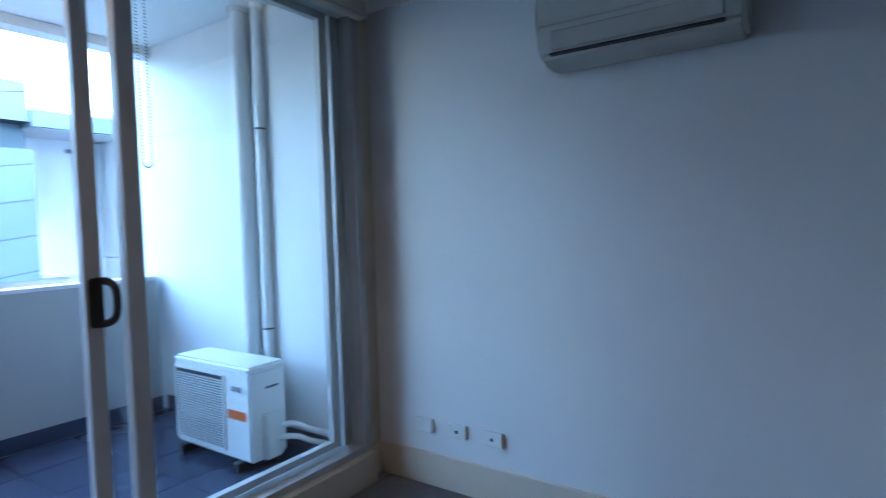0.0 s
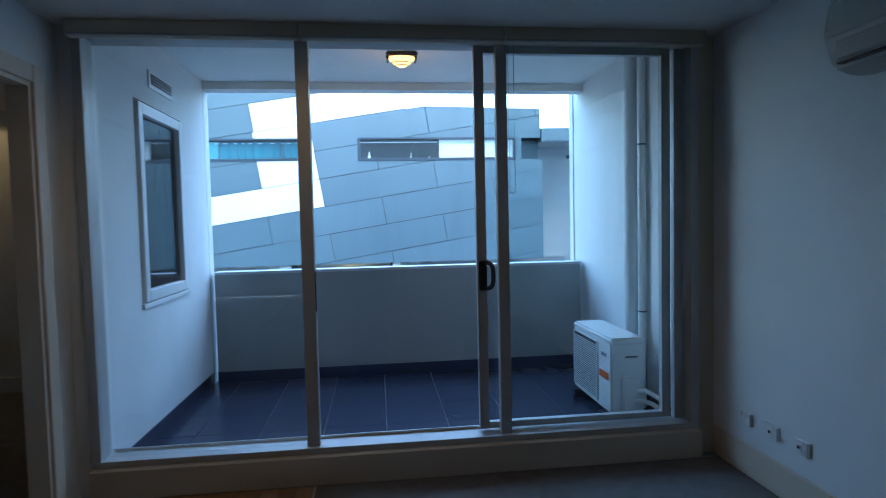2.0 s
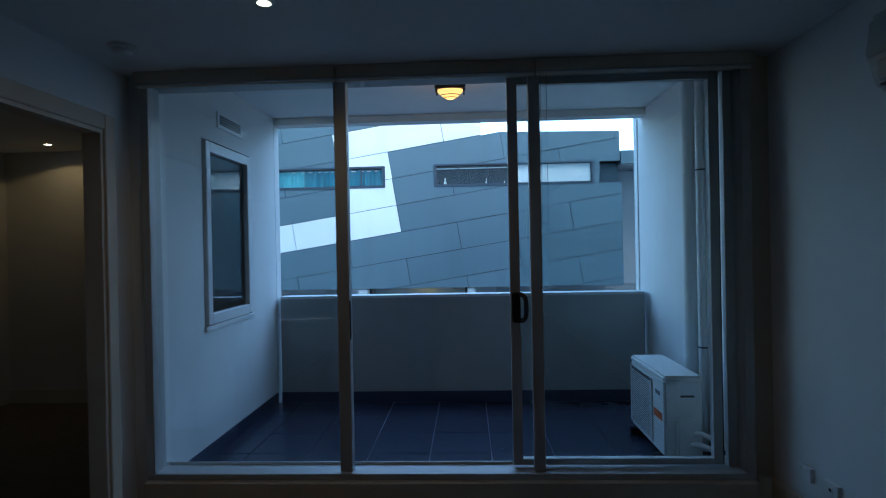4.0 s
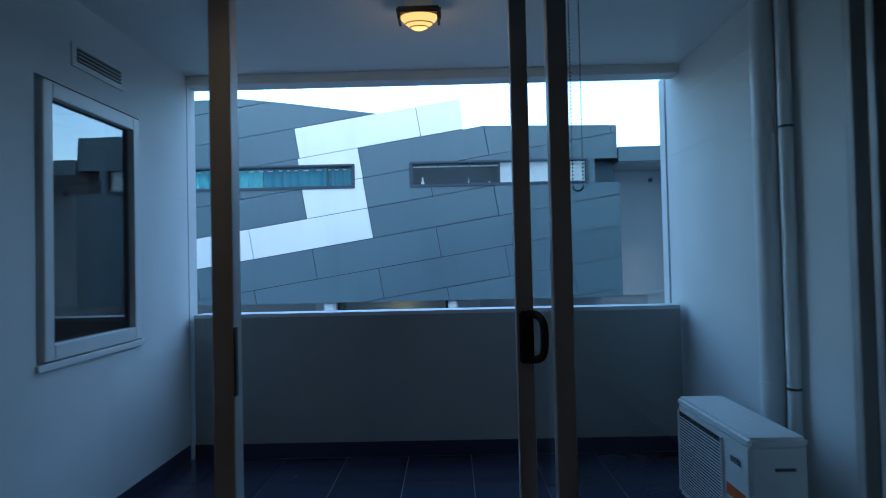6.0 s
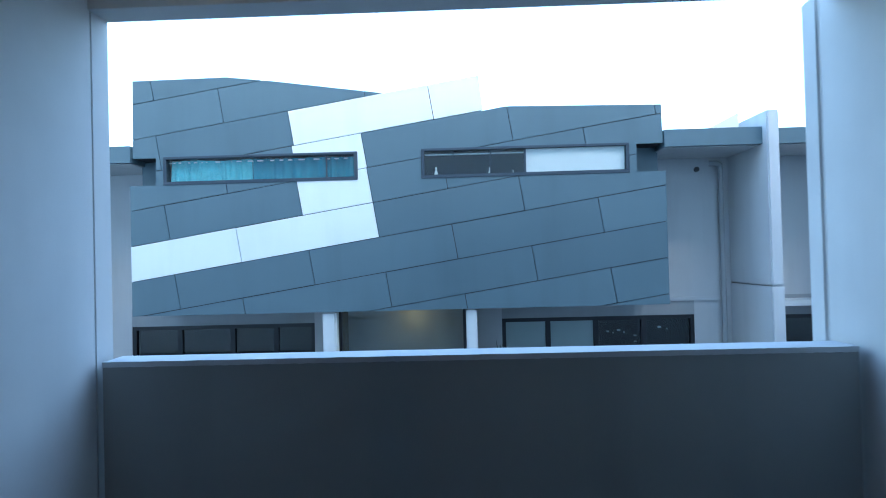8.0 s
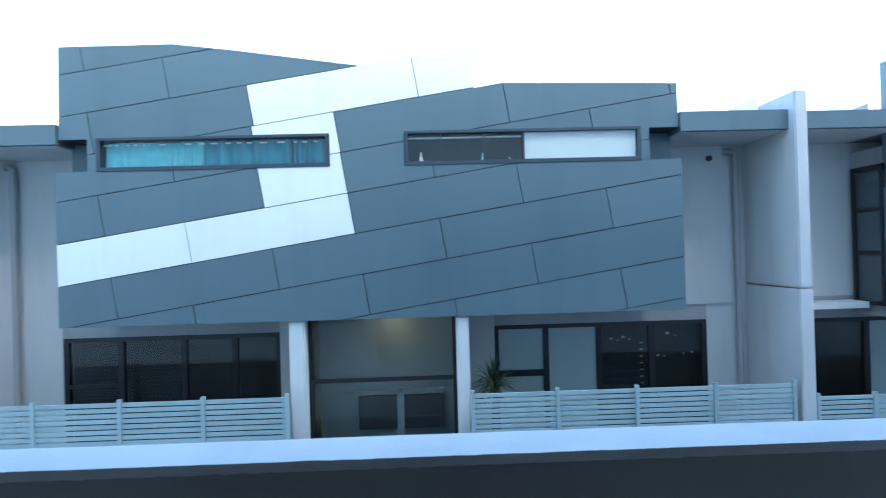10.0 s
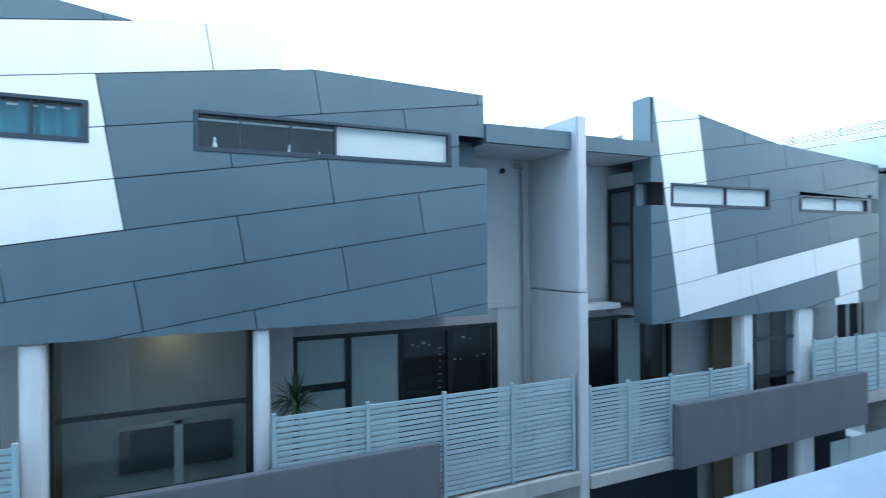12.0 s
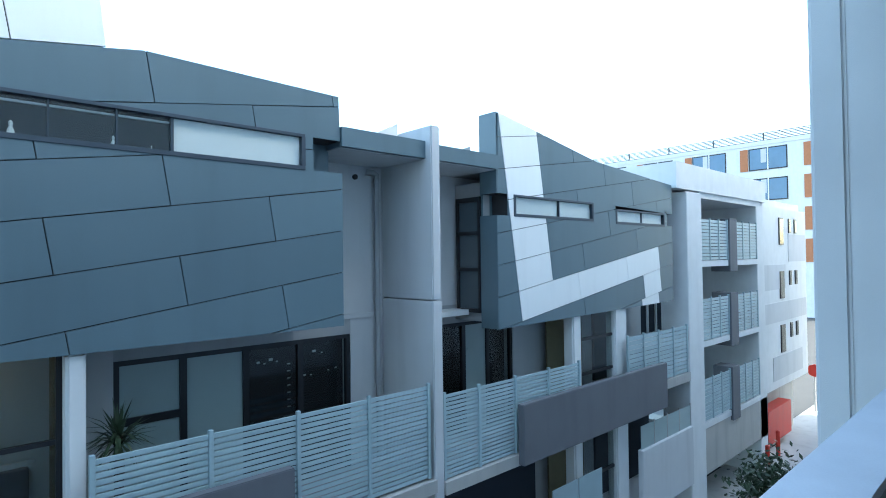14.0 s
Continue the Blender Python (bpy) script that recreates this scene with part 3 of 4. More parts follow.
bowl = lathe(bmesh.new(), [(0.098, -0.075), (0.096, -0.092), (0.078, -0.112), (0.050, -0.134), (0.022, -0.148), (0.004, -0.152)], (lx, ly, BC), 28)
for v in bowl.verts:
    v.co.y = ly + (v.co.y - ly) * 0.6
part("bowl", bowl, lamp_glow, bulk, "glowing amber glass bowl", smooth=True)
for sx in (-1, 1):
    part("bracket", B(lx + sx * 0.1045 - 0.0075, lx + sx * 0.1045 + 0.0075, ly - 0.055, ly + 0.055, BC - 0.105, BC - 0.074, bevel=0.004), alu_dark, bulk)
for h, w in ((-0.118, 0.076), (-0.137, 0.050)):
    pts = [(lx + w * math.cos(t), ly + w * 0.62 * math.sin(t), BC + h) for t in [math.pi + math.pi * j / 14 for j in range(15)]]
    part("guard_bar", tube(bmesh.new(), pts, 0.003, 6), alu_dark, bulk)
lamp = new("bulkhead_light", bpy.data.lights.new("bulkhead_light", "POINT"))
lamp.data.energy, lamp.data.color, lamp.data.shadow_soft_size = 0.10, (1.0, 0.55, 0.2), 0.06
lamp.location = (lx, ly, BC - 0.2)
for y, r, x in ((1.0, 0.055, BX1 - 0.06), (0.854, 0.030, BX1 - 0.04)):
    dp = thing("downpipe", (x, y, BF), "white painted plastic downpipe on the balcony wall", "downpipe", "balcony downpipes")
    part("pipe", rod(bmesh.new(), (x, y, BF), (x, y, BC), r, 24), alu_white, dp, "", smooth=True)
    part("collar", lathe(bmesh.new(), [(r + 0.012, BC - 0.03), (r + 0.012, BC - 0.001)], (x, y, 0), 24), alu_white, dp, smooth=True)
    for z in (1.96, 0.70):
        part("clip", lathe(bmesh.new(), [(r + 0.004, z), (r + 0.004, z + 0.012)], (x, y, 0), 24), alu_dark if r < 0.05 else alu_white, dp)

# outdoor unit
CX0, CX1, CY0, CY1, CZ0, CZ1 = 2.466, 2.72, 0.55, 1.29, 0.02, 0.572
ac = thing("outdoor_air_conditioner", ((CX0 + CX1) / 2, (CY0 + CY1) / 2, BF), "white outdoor air conditioner unit on the tiled floor", "air conditioner")
body = part("casing", B(CX0 + 0.004, CX1, CY0, CY1, CZ0 + 0.008, CZ1 - 0.03, bevel=0.014, seg=3), plastic_white, ac, "", smooth=True)
part("top_cover", B(CX0, CX1 + 0.003, CY0 - 0.003, CY1 + 0.003, CZ1 - 0.045, CZ1, bevel=0.014, seg=3), plastic_white, ac, "", smooth=True)
GY0, GY1 = CY0 + 0.235, CY1 - 0.03
# black sheet behind the bars paints the fan hollow's shade
part("grille_opening", B(CX0 - 0.001, CX0 + 0.006, GY0, GY1, CZ0 + 0.05, CZ1 - 0.075), plastic_dark, ac, "black sheet for the shaded hollow of the fan")
bar = finish(B(CX0 - 0.005, CX0 - 0.0015, GY0, GY1, -0.0026, 0.0026), "grille_bar", plastic_white, ORIGIN[ac])
for k in range(27):
    ob = new("grille_bar", bar)
    ob.parent = ac
    ob.location = (0, 0, CZ0 + 0.056 + k * 0.0152)
for y in (GY0 - 0.008, GY1):
    part("grille_edge", B(CX0 - 0.009, CX0 + 0.004, y, y + 0.012, CZ0 + 0.045, CZ1 - 0.065, bevel=0.002), plastic_white, ac)
part("sticker", B(CX0 + 0.0015, CX0 + 0.0035, CY0 + 0.04, CY0 + 0.205, 0.262, 0.315), orange_paint, ac, "orange warning sticker")
plate = part("name_plate", B(CX0 + 0.0015, CX0 + 0.0035, CY0 + 0.06, CY0 + 0.175, 0.41, 0.465), alu_white, ac, "white plate with dark marks")
for k in range(5):
    y = CY0 + 0.072 + k * 0.019
    part("mark", B(CX0 + 0.0005, CX0 + 0.0018, y, y + 0.012, 0.424, 0.452), ink_dark, plate)
# raised black strip paints the shade of a hand recess
part("side_handle", B(CX0 + 0.11, CX0 + 0.20, CY0 - 0.002, CY0 + 0.004, 0.43, 0.444, bevel=0.001), plastic_dark, ac, "black strip for the shade in the grip recess")
part("valve_cover", B(CX0 + 0.075, CX0 + 0.20, CY0 - 0.035, CY0 + 0.005, 0.03, 0.30, bevel=0.012, seg=2), plastic_white, ac, smooth=True)
for y in (CY0 + 0.08, CY1 - 0.12):
    part("foot", B(CX0 - 0.035, CX1 + 0.02, y, y + 0.05, BF, CZ0 + 0.009, bevel=0.006), alu_dark, ac)
for k, (dz, dx) in enumerate(((0.13, 0.0), (0.20, 0.02))):
    hose = thing("refrigerant_pipe", (CX1 - 0.1, CY0 - 0.05, BF), "white lagged pipe from the outdoor unit to the wall", "pipe", "pipes of the outdoor unit")
    pts = [(CX0 + 0.17 + dx, CY0 - 0.03, dz), (CX0 + 0.20 + dx, CY0 - 0.07, dz + 0.012), (CX0 + 0.25, CY0 - 0.10, dz), (CX0 + 0.31, CY0 - 0.12, dz - 0.04), (BX1 - 0.03, CY0 - 0.14 - 0.04 * k, dz - 0.08), (BX1 + 0.01, CY0 - 0.16 - 0.04 * k, dz - 0.10)]
    part("lagging", tube(bmesh.new(), pts, 0.016, 10), alu_white, hose, smooth=True)

# ---------- the terrace across the lane ----------
FY = 8.555
LEAN = 0.155
PITCH = 0.58


def cut(poly, a, b, c):
    """The part of a polygon where a*x + b*z <= c."""
    out = []
    for i, p in enumerate(poly):
        q = poly[(i + 1) % len(poly)]
        dp, dq = a * p[0] + b * p[1] - c, a * q[0] + b * q[1] - c
        if dp <= 0:
            out.append(p)
        if dp * dq < 0:
            t = dp / (dp - dq)
            out.append((p[0] + t * (q[0] - p[0]), p[1] + t * (q[1] - p[1])))
    return out


def within(poly, region):
    """A polygon clipped by a convex region whose corners run anticlockwise."""
    for i, p in enumerate(region):
        q = region[(i + 1) % len(region)]
        if len(poly) < 3:
            return []
        ax, az = q[1] - p[1], p[0] - q[0]
        poly = cut(poly, ax, az, ax * p[0] + az * p[1])
    return poly


def area(poly):
    return abs(sum(p[0] * q[1] - q[0] * p[1] for p, q in zip(poly, poly[1:] + poly[:1]))) / 2


def rect(x0, x1, z0, z1):
    return [(x0, z0), (x1, z0), (x1, z1), (x0, z1)]


def cladding(house, x_ref, z_ref, rows, regions, spare=None):
    """Leaning courses of panels. rows: course number -> list of (x at the joint's top, white to its right?)."""
    g = 0.006
    for k, cuts in rows.items():
        for (xa, white), (xb, _) in zip(cuts, cuts[1:]):
            def at(x, kk):
                return z_ref + LEAN * (x - x_ref) + PITCH * kk
            h = PITCH / (1 + LEAN ** 2)
            pa, pb = (xa + g, at(xa, k + 1) - g), (xb - g, at(xb, k + 1) - g)
            cell = [(pa[0] + LEAN * h, pa[1] - h + 2 * g), (pb[0] + LEAN * h, pb[1] - h + 2 * g), pb, pa]
            bm = bmesh.new()
            for region in ([spare] if spare and white and k == 3 else regions):
                q = within(cell, region)
                if len(q) > 2 and area(q) > 0.0006:
                    prism(bm, q, FY, FY + 0.028)
            if bm.faces:
                part("cladding_panel", bm, panel_white if white else panel_grey, house)
            else:
                bm.free()


def slot_window(house, x0, x1, z0, z1, fills):
    """A long framed window; fills: list of (x0, x1, what)."""
    w = part("window", B(x0, x1, FY - 0.012, FY + 0.10, z0, z0 + 0.055, bevel=0.003), alu_slate, house)
    part("frame", B(x0, x1, FY - 0.012, FY + 0.10, z1 - 0.04, z1, bevel=0.003), alu_slate, w)
    for x in (x0, x1 - 0.05):
        part("frame", B(x, x + 0.05, FY - 0.012, FY + 0.10, z0 + 0.055, z1 - 0.04), alu_slate, w)
    p = part("pane", B(x0 + 0.05, x1 - 0.05, FY + 0.045, FY + 0.05, z0 + 0.055, z1 - 0.04), pane, w)
    p.visible_shadow = False
    # flat sheet whose near-black colour stands for the room's shade
    part("interior", B(x0, x1, FY + 0.42, FY + 0.44, z0, z1), unlit_room_navy, w, "near-black sheet for the unlit room behind the pane")
    part("head_track", B(x0 + 0.05, x1 - 0.05, FY + 0.10, FY + 0.13, z1 - 0.095, z1 - 0.075), alu_white, w)
    for a, b, what in fills:
        if what == "bar":
            part("glazing_bar", B(a, b, FY + 0.02, FY + 0.08, z0 + 0.055, z1 - 0.04), alu_slate, w)
        elif what == "blind":
            part("blind", B(a, b, FY + 0.058, FY + 0.064, z0 + 0.03, z1 - 0.02), blind_white, w, "white lowered blind")
        elif what in ("curtain", "bunched"):
            bm = bmesh.new()
            n = int((b - a) / 0.012)
            lo, hi = [], []
            for i in range(n + 1):
                x = a + (b - a) * i / n
                y = FY + 0.095 + (0.022 * math.sin(x * 34 + 1.5 * math.sin(x * 7)) + 0.015 * noise.noise((x * 5, 1, 2)) if what == "curtain" else 0.035 * noise.noise((x * 11, 4, 2)) + 0.02 * noise.noise((x * 31, 1, 9)))
                hi.append(bm.verts.new((x, y, z1 - 0.06 + 0.02 * noise.noise((x * 2.0, 7, 7)))))
                lo.append(bm.verts.new((x + (0.03 if what == "curtain" else 0.16) * noise.noise((x * 4, 3, 3)), y + 0.01, z0 + 0.03)))
            for i in range(n):
                bm.faces.new((lo[i], lo[i + 1], hi[i + 1], hi[i]))
            part("curtain", bm, curtain_teal if what == "curtain" else curtain_light, w, "teal gathered curtain" if what == "curtain" else "pale aqua bunched curtain", smooth=True)
    return w


def fence(posts, top, bottom, y, label, n=20, group="slatted fences"):
    """Posts with level slats between them, each slat an object of its own."""
    f = thing("slatted_fence", (posts[0], y, bottom), label, "fence", group)
    for x in posts:
        part("post", B(x - 0.026, x + 0.026, y - 0.035, y + 0.02, bottom - 0.01, top + 0.035, bevel=0.004), slat_paint, f)
    step = (top - bottom) / n
    for a, b in zip(posts, posts[1:]):
        me = finish(B(0.028, b - a - 0.028, y - 0.012, y + 0.012, 0.004, step - 0.013, bevel=0.003), "slat", slat_paint, (0, y, 0))
        for k in range(n):
            s = new("slat", me)
            s.parent = f
            s.location = (a - posts[0], 0, k * step)
    return f


# ----- house across the lane
h1 = thing("townhouse", (0.1, FY, -7.0), "townhouse with grey and white leaning cladding panels", "house", "terrace of townhouses")
roof1 = [(-4.2, 4.455), (-2.64, 4.47), (-1.88, 4.38), (1.50, 3.905)]
line4 = lambda x: 1.79 + LEAN * (x + 0.20) + PITCH * 4
reg1 = [rect(-4.27, 4.42, 0.60, 2.73), rect(-3.835, -3.72, 2.73, 3.18), rect(-0.525, 0.505, 2.73, 3.18), rect(3.85, 3.965, 2.73, 3.18),
        [(-4.22, 3.18), (1.50, 3.18)] + list(reversed(roof1))[0:4], [(1.50, 3.18), (4.39, 3.18), (4.37, 3.80), (1.89, 3.85), (1.50, 3.785)]]
crest = [(-1.9, 3.18), (1.60, 3.18), (1.46, line4(1.46) - 0.004), (-1.9, line4(-1.9) - 0.004)]
for r in reg1:
    part("backing", prism(bmesh.new(), [(x, z) for x, z in r], FY + 0.030, FY + 0.40), joint_dark, h1)
part("backing", prism(bmesh.new(), [(0.05, 4.0), (1.40, 3.80), (1.40, line4(1.40) - 0.02), (0.05, line4(0.05) - 0.02)], FY + 0.0305, FY + 0.10), joint_dark, h1)
rows1 = {
    -4: [(-4.6, 0), (-2.3, 0), (0.0, 0), (2.3, 0), (4.8, 0)],
    -3: [(-5.8, 0), (-3.44, 0), (-1.14, 0), (1.16, 0), (3.5, 0), (5.8, 0)],
    -2: [(-4.75, 0), (-2.45, 0), (-0.11, 0), (2.25, 0), (4.6, 0)],
    -1: [(-5.8, 0), (-3.56, 0), (-1.35, 0), (0.975, 0), (3.33, 0), (5.6, 0)],
    0: [(-4.9, 1), (-2.54, 1), (-0.29, 0), (2.07, 0), (4.7, 0)],
    1: [(-6.0, 0), (-3.71, 0), (-1.53, 1), (-0.38, 0), (0.84, 0), (3.12, 0), (5.4, 0)],
    2: [(-5.0, 0), (-2.75, 0), (-1.60, 1), (-0.46, 0), (1.91, 0), (4.2, 0), (6, 0)],
    3: [(-6.0, 0), (-3.83, 0), (-1.65, 1), (0.64, 1), (1.55, 0), (3.2, 0), (5.5, 0)],
    4: [(-5.1, 0), (-2.79, 0), (-0.47, 0), (2, 0)],
    5: [(-6.2, 0), (-3.94, 0), (-1.6, 0), (1, 0)]}
cladding(h1, -0.20, 1.79, rows1, reg1, crest)
for z0, z1, x in ((0.60, 2.73, 4.42), (3.18, 3.80, 4.39)):
    part("side_return", B(x - 0.012, x, FY + 0.03, FY + 0.5, z0, z1), panel_grey, h1)
for z0, z1, x in ((0.60, 2.73, -4.27), (3.18, 4.455, -4.22)):
    part("side_return", B(x, x + 0.012, FY + 0.03, FY + 0.5, z0, z1), panel_grey, h1)
part("soffit", B(-4.2, 4.35, FY + 0.05, 9.7, 0.61, 0.66), render_white, h1)
slot_window(h1, -3.71, -0.53, 2.73, 3.19, [(-3.62, -2.28, "bunched"), (-2.26, -0.58, "curtain"), (-1.05, -1.035, "bar")])
w2 = slot_window(h1, 0.51, 3.845, 2.72, 3.20, [(2.2, 3.79, "blind"), (1.02, 1.035, "bar"), (1.62, 1.64, "bar"), (2.17, 2.20, "bar")])
for x, s in ((0.74, 1.0), (1.62, 0.8), (2.0, 0.4)):
    ob = lathe(bmesh.new(), [(0.035 * s, 0), (0.03 * s, 0.05 * s), (0.014 * s, 0.09 * s), (0.02 * s, 0.125 * s), (0.006 * s, 0.15 * s)], (x, FY + 0.14, 2.775), 10)
    single("ornament", ob, plastic_white, "small pale ornament on a window ledge", "ornament", "ornaments in the window", at=(x, FY + 0.14, 2.775))
# walls, recesses and roofs behind the cladding
part("back_wall", B(-6.1, 14.9, 9.7, 9.95, 0.62, 3.10), render_pale, h1)
part("recess_soffit", B(4.42, 7.66, FY + 0.05, 9.7, 3.098, 3.109), render_pale, h1)
part("recess_soffit", B(-6.0, -4.27, FY + 0.05, 9.7, 3.098, 3.109), render_pale, h1)
part("fascia", B(4.40, 5.94, FY - 0.04, 9.8, 3.112, 3.385), panel_grey, h1)
part("fascia", B(6.13, 7.68, FY - 0.04, 9.8, 3.112, 3.36), panel_grey, h1)
part("fascia", B(-8.0, -4.24, FY - 0.04, 9.8, 3.112, 3.385), panel_grey, h1)
part("ledge", B(4.3, 5.94, 9.67, 9.7, 0.55, 0.62), render_pale, h1)
part("ledge", B(6.13, 7.66, 9.30, 9.7, 0.45, 0.55), render_white, h1)
part("roof", B(-6.0, 15.0, 9.05, 13.0, 3.118, 3.2), render_grey, h1)
for x0, x1, z0, z1 in ((3.966, 4.44, 2.6, 3.3), (-4.29, -3.836, 2.6, 3.3), (7.70, 8.13, 2.2, 2.8), (14.3, 14.6, 2.2, 2.7)):
    part("slot_back", B(x0, x1, FY + 0.402, FY + 0.44, z0, z1), panel_grey, h1)
# party fins
for x0, x1, top in ((5.94, 6.13, 3.62), (-6.2, -6.0, 3.62)):
    fin = thing("party_wall", ((x0 + x1) / 2, 9.0, -7.0), "pale rendered fin wall between two townhouses", "wall", "fin walls")
    part("fin", B(x0, x1, 8.38, 9.7, 0.865, top, bevel=0.02, seg=2), render_pale, fin)
    part("fin", B(x0 - 0.004, x1 + 0.004, 8.375, 9.7, -7.0, 0.85, bevel=0.015, seg=2), render_pale, fin)
for x, pts in ((5.55, ((4.95, 3.3), (5.92, 3.78))), (7.3, ((6.75, 3.3), (7.66, 3.62)))):
    bm = prism(bmesh.new(), [(pts[0][0], 3.15), (pts[1][0], 3.15), pts[1], pts[0]], 9.2, 9.32)
    part("roof_screen", bm, render_white, h1, "pale sloping roof screen")
for x in (5.77, -5.6):
    dp = thing("rain_pipe", (x, 9.6, -7.0), "grey rainwater pipe down a rendered wall", "downpipe", "rain pipes")
    part("pipe", rod(bmesh.new(), (x, 9.6, -2.0), (x, 9.6, 2.91), 0.045, 14), render_grey, dp, smooth=True)
    part("elbow", tube(bmesh.new(), [(x, 9.6, 2.88), (x, 9.6, 2.95), (x - 0.05, 9.62, 2.99), (x - 0.16, 9.68, 3.0)], 0.05, 12), render_grey, dp, smooth=True)
    for z in (0.9, 2.5):
        part("clip", lathe(bmesh.new(), [(0.052, z), (0.052, z + 0.03)], (x, 9.6, 0), 14), render_grey, dp)
    part("overflow", rod(bmesh.new(), (x - 0.38, 9.705, 2.90), (x - 0.38, 9.66, 2.90), 0.045, 14), alu_dark, dp, "dark overflow spout")

# lower storey: wall with door-high windows
low = thing("lower_storey", (0, 9.7, -2.0), "grey rendered lower storey with dark framed windows", "facade", "terrace of townhouses")
WIN = [(-4.96, -1.58), (1.83, 5.28), (6.25, 9.4)]
edges = [-9.0, -4.96, -1.58, 1.83, 5.28, 6.25, 9.4, 15.0]
for a, b in zip(edges[0::2], edges[1::2]):
    part("wall", B(a, b, 9.7, 9.95, -7.0, 0.62), render_pale, low)
for a, b in WIN:
    t = 0.30 if b < 6 else 0.26
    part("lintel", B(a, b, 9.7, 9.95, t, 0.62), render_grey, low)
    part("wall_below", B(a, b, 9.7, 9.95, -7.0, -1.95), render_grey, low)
    # one near-black sheet paints the darkness of the rooms inside
    part("interior", B(a - 0.9, b + 0.9, 10.5, 10.55, -2.2, 0.7), unlit_room_brown, low, "near-black sheet for the unlit rooms behind the windows")
    w = part("window", B(a, b, 9.72, 9.80, t - 0.07, t), alu_dark, low)
    for x in (a, b - 0.07):
        part("frame", B(x, x + 0.07, 9.72, 9.80, -1.95, t - 0.07), alu_dark, w)
    mull = {(-4.96, -1.58): (-4.08, -3.1, -2.3), (1.83, 5.28): (2.66, 3.52, 4.38), (6.25, 9.4): (7.94, 8.63)}[(a, b)]
    for x in mull:
        part("mullion", B(x - 0.045, x + 0.045, 9.72, 9.80, -1.95, t - 0.07), alu_dark, w)
    xs = [a + 0.07] + [m for m in mull for _ in (0, 1)] + [b - 0.07]
    for i, (p0, p1) in enumerate(zip(xs[0::2], xs[1::2])):
        milky = (a > 0 and b < 6 and i < 2) or (a > 6 and i == 1)
        p = part("pane", B(p0, p1, 9.755, 9.762, -1.95, t - 0.07), frosted if milky else pane_dark, w, "frosted glass pane" if milky else "dark glass pane")
        p.visible_shadow = milky
    if a > 0 and b < 6:
        part("transom", B(a + 0.07, 2.62, 9.72, 9.80, -0.53, -0.43), alu_dark, w)
        for k in range(13):
            part("louvre", B(3.565, 4.335, 9.81, 9.82, -1.9 + k * 0.11, -1.83 + k * 0.11), unlit_room_navy, w)
        # small pale boxes stand in for a column of glints
        for k in range(7):
            part("glint_box", B(4.25, 4.30, 9.9, 9.91, -0.75 + k * 0.11, -0.735 + k * 0.11), blind_white, w)
        # more pale boxes, scattered as stand-ins for glints in the glass
        for x, z, r in ((3.78, 0.0, 0.022), (3.88, -0.03, 0.014), (3.98, 0.02, 0.03), (4.08, -0.02, 0.016), (4.72, 0.06, 0.028), (4.86, 0.02, 0.012), (4.55, -0.30, 0.02), (4.66, -0.31, 0.016), (4.98, -0.28, 0.014), (5.12, -0.26, 0.02)):
            part("glint_box", B(x - r, x + r, 9.9, 9.91, z - r * 0.6, z + r * 0.6), blind_white, w)
    if b < 0:
        part("transom", B(a + 0.07, -4.12, 9.72, 9.80, -0.5, -0.44), alu_dark, w)
# glazed stair bay with two round-edged columns
bay = thing("stair_bay", (0.13, 8.6, -2.0), "tall glazed entry bay with a dim lit stair behind", "window bay", "glazed bays")
part("frame", B(-0.96, -0.90, 8.83, 8.91, -7, 0.62), alu_dark, bay)
part("frame", B(1.12, 1.18, 8.83, 8.91, -7, 0.62), alu_dark, bay)
for z in (-0.34, -1.28, -2.2, -3.4):
    part("transom", B(-0.90, 1.12, 8.84, 8.90, z, z + 0.05), alu_dark, bay)
p = part("pane", B(-0.90, 1.12, 8.867, 8.873, -7, 0.62), pane_dark, bay, "large clear glass pane")
p.visible_shadow = False
# stairwell walls coloured dim instead of being lit dimly
part("back", B(-0.96, 1.18, 10.35, 10.4, -7, 0.62), dim_lit_ochre, bay, "stair wall with dim warm light put into its ochre")
part("side", B(-1.01, -0.96, 8.91, 10.4, -7, 0.62), dim_lit_ochre, bay)
part("side", B(1.18, 1.23, 8.91, 10.4, -7, 0.62), dim_lit_ochre, bay)
part("stair_post", B(0.28, 0.38, 9.2, 9.3, -2.0, -0.55), render_pale, bay)
part("stair_rail", B(-0.5, 1.0, 9.2, 9.24, -0.60, -0.55), alu_grey, bay)
part("lit_fitting", B(0.0, 0.5, 9.1, 9.3, 0.585, 0.605, bevel=0.004), entry_glow, bay, "lit ceiling fitting")
bay_lamp = new("entry_light", bpy.data.lights.new("entry_light", "POINT"))
bay_lamp.data.energy, bay_lamp.data.color, bay_lamp.data.shadow_soft_size = 0.09, (1.0, 0.74, 0.36), 0.08
bay_lamp.location = (0.25, 9.45, 0.42)
part("low_panel", B(-0.35, 0.98, 9.6, 9.68, -1.26, -0.74, bevel=0.01), render_dark, bay, "dark panel behind the landing")
for x0, x1 in ((-1.17, -0.94), (1.17, 1.35)):
    col = thing("column", ((x0 + x1) / 2, 8.45, -7.0), "pale rendered column under the overhanging cladding", "column", "entry columns")
    part("shaft", B(x0, x1, 8.60, 8.82, -7.0, 0.605, bevel=0.03, seg=2), render_white, col)
# floor slabs and fences
part("floor_edge", B(1.33, 5.94, 8.33, 9.7, -2.10, -1.90), concrete, low)
part("floor_edge", B(-9.0, -1.13, 8.33, 9.7, -2.10, -1.90), concrete, low)
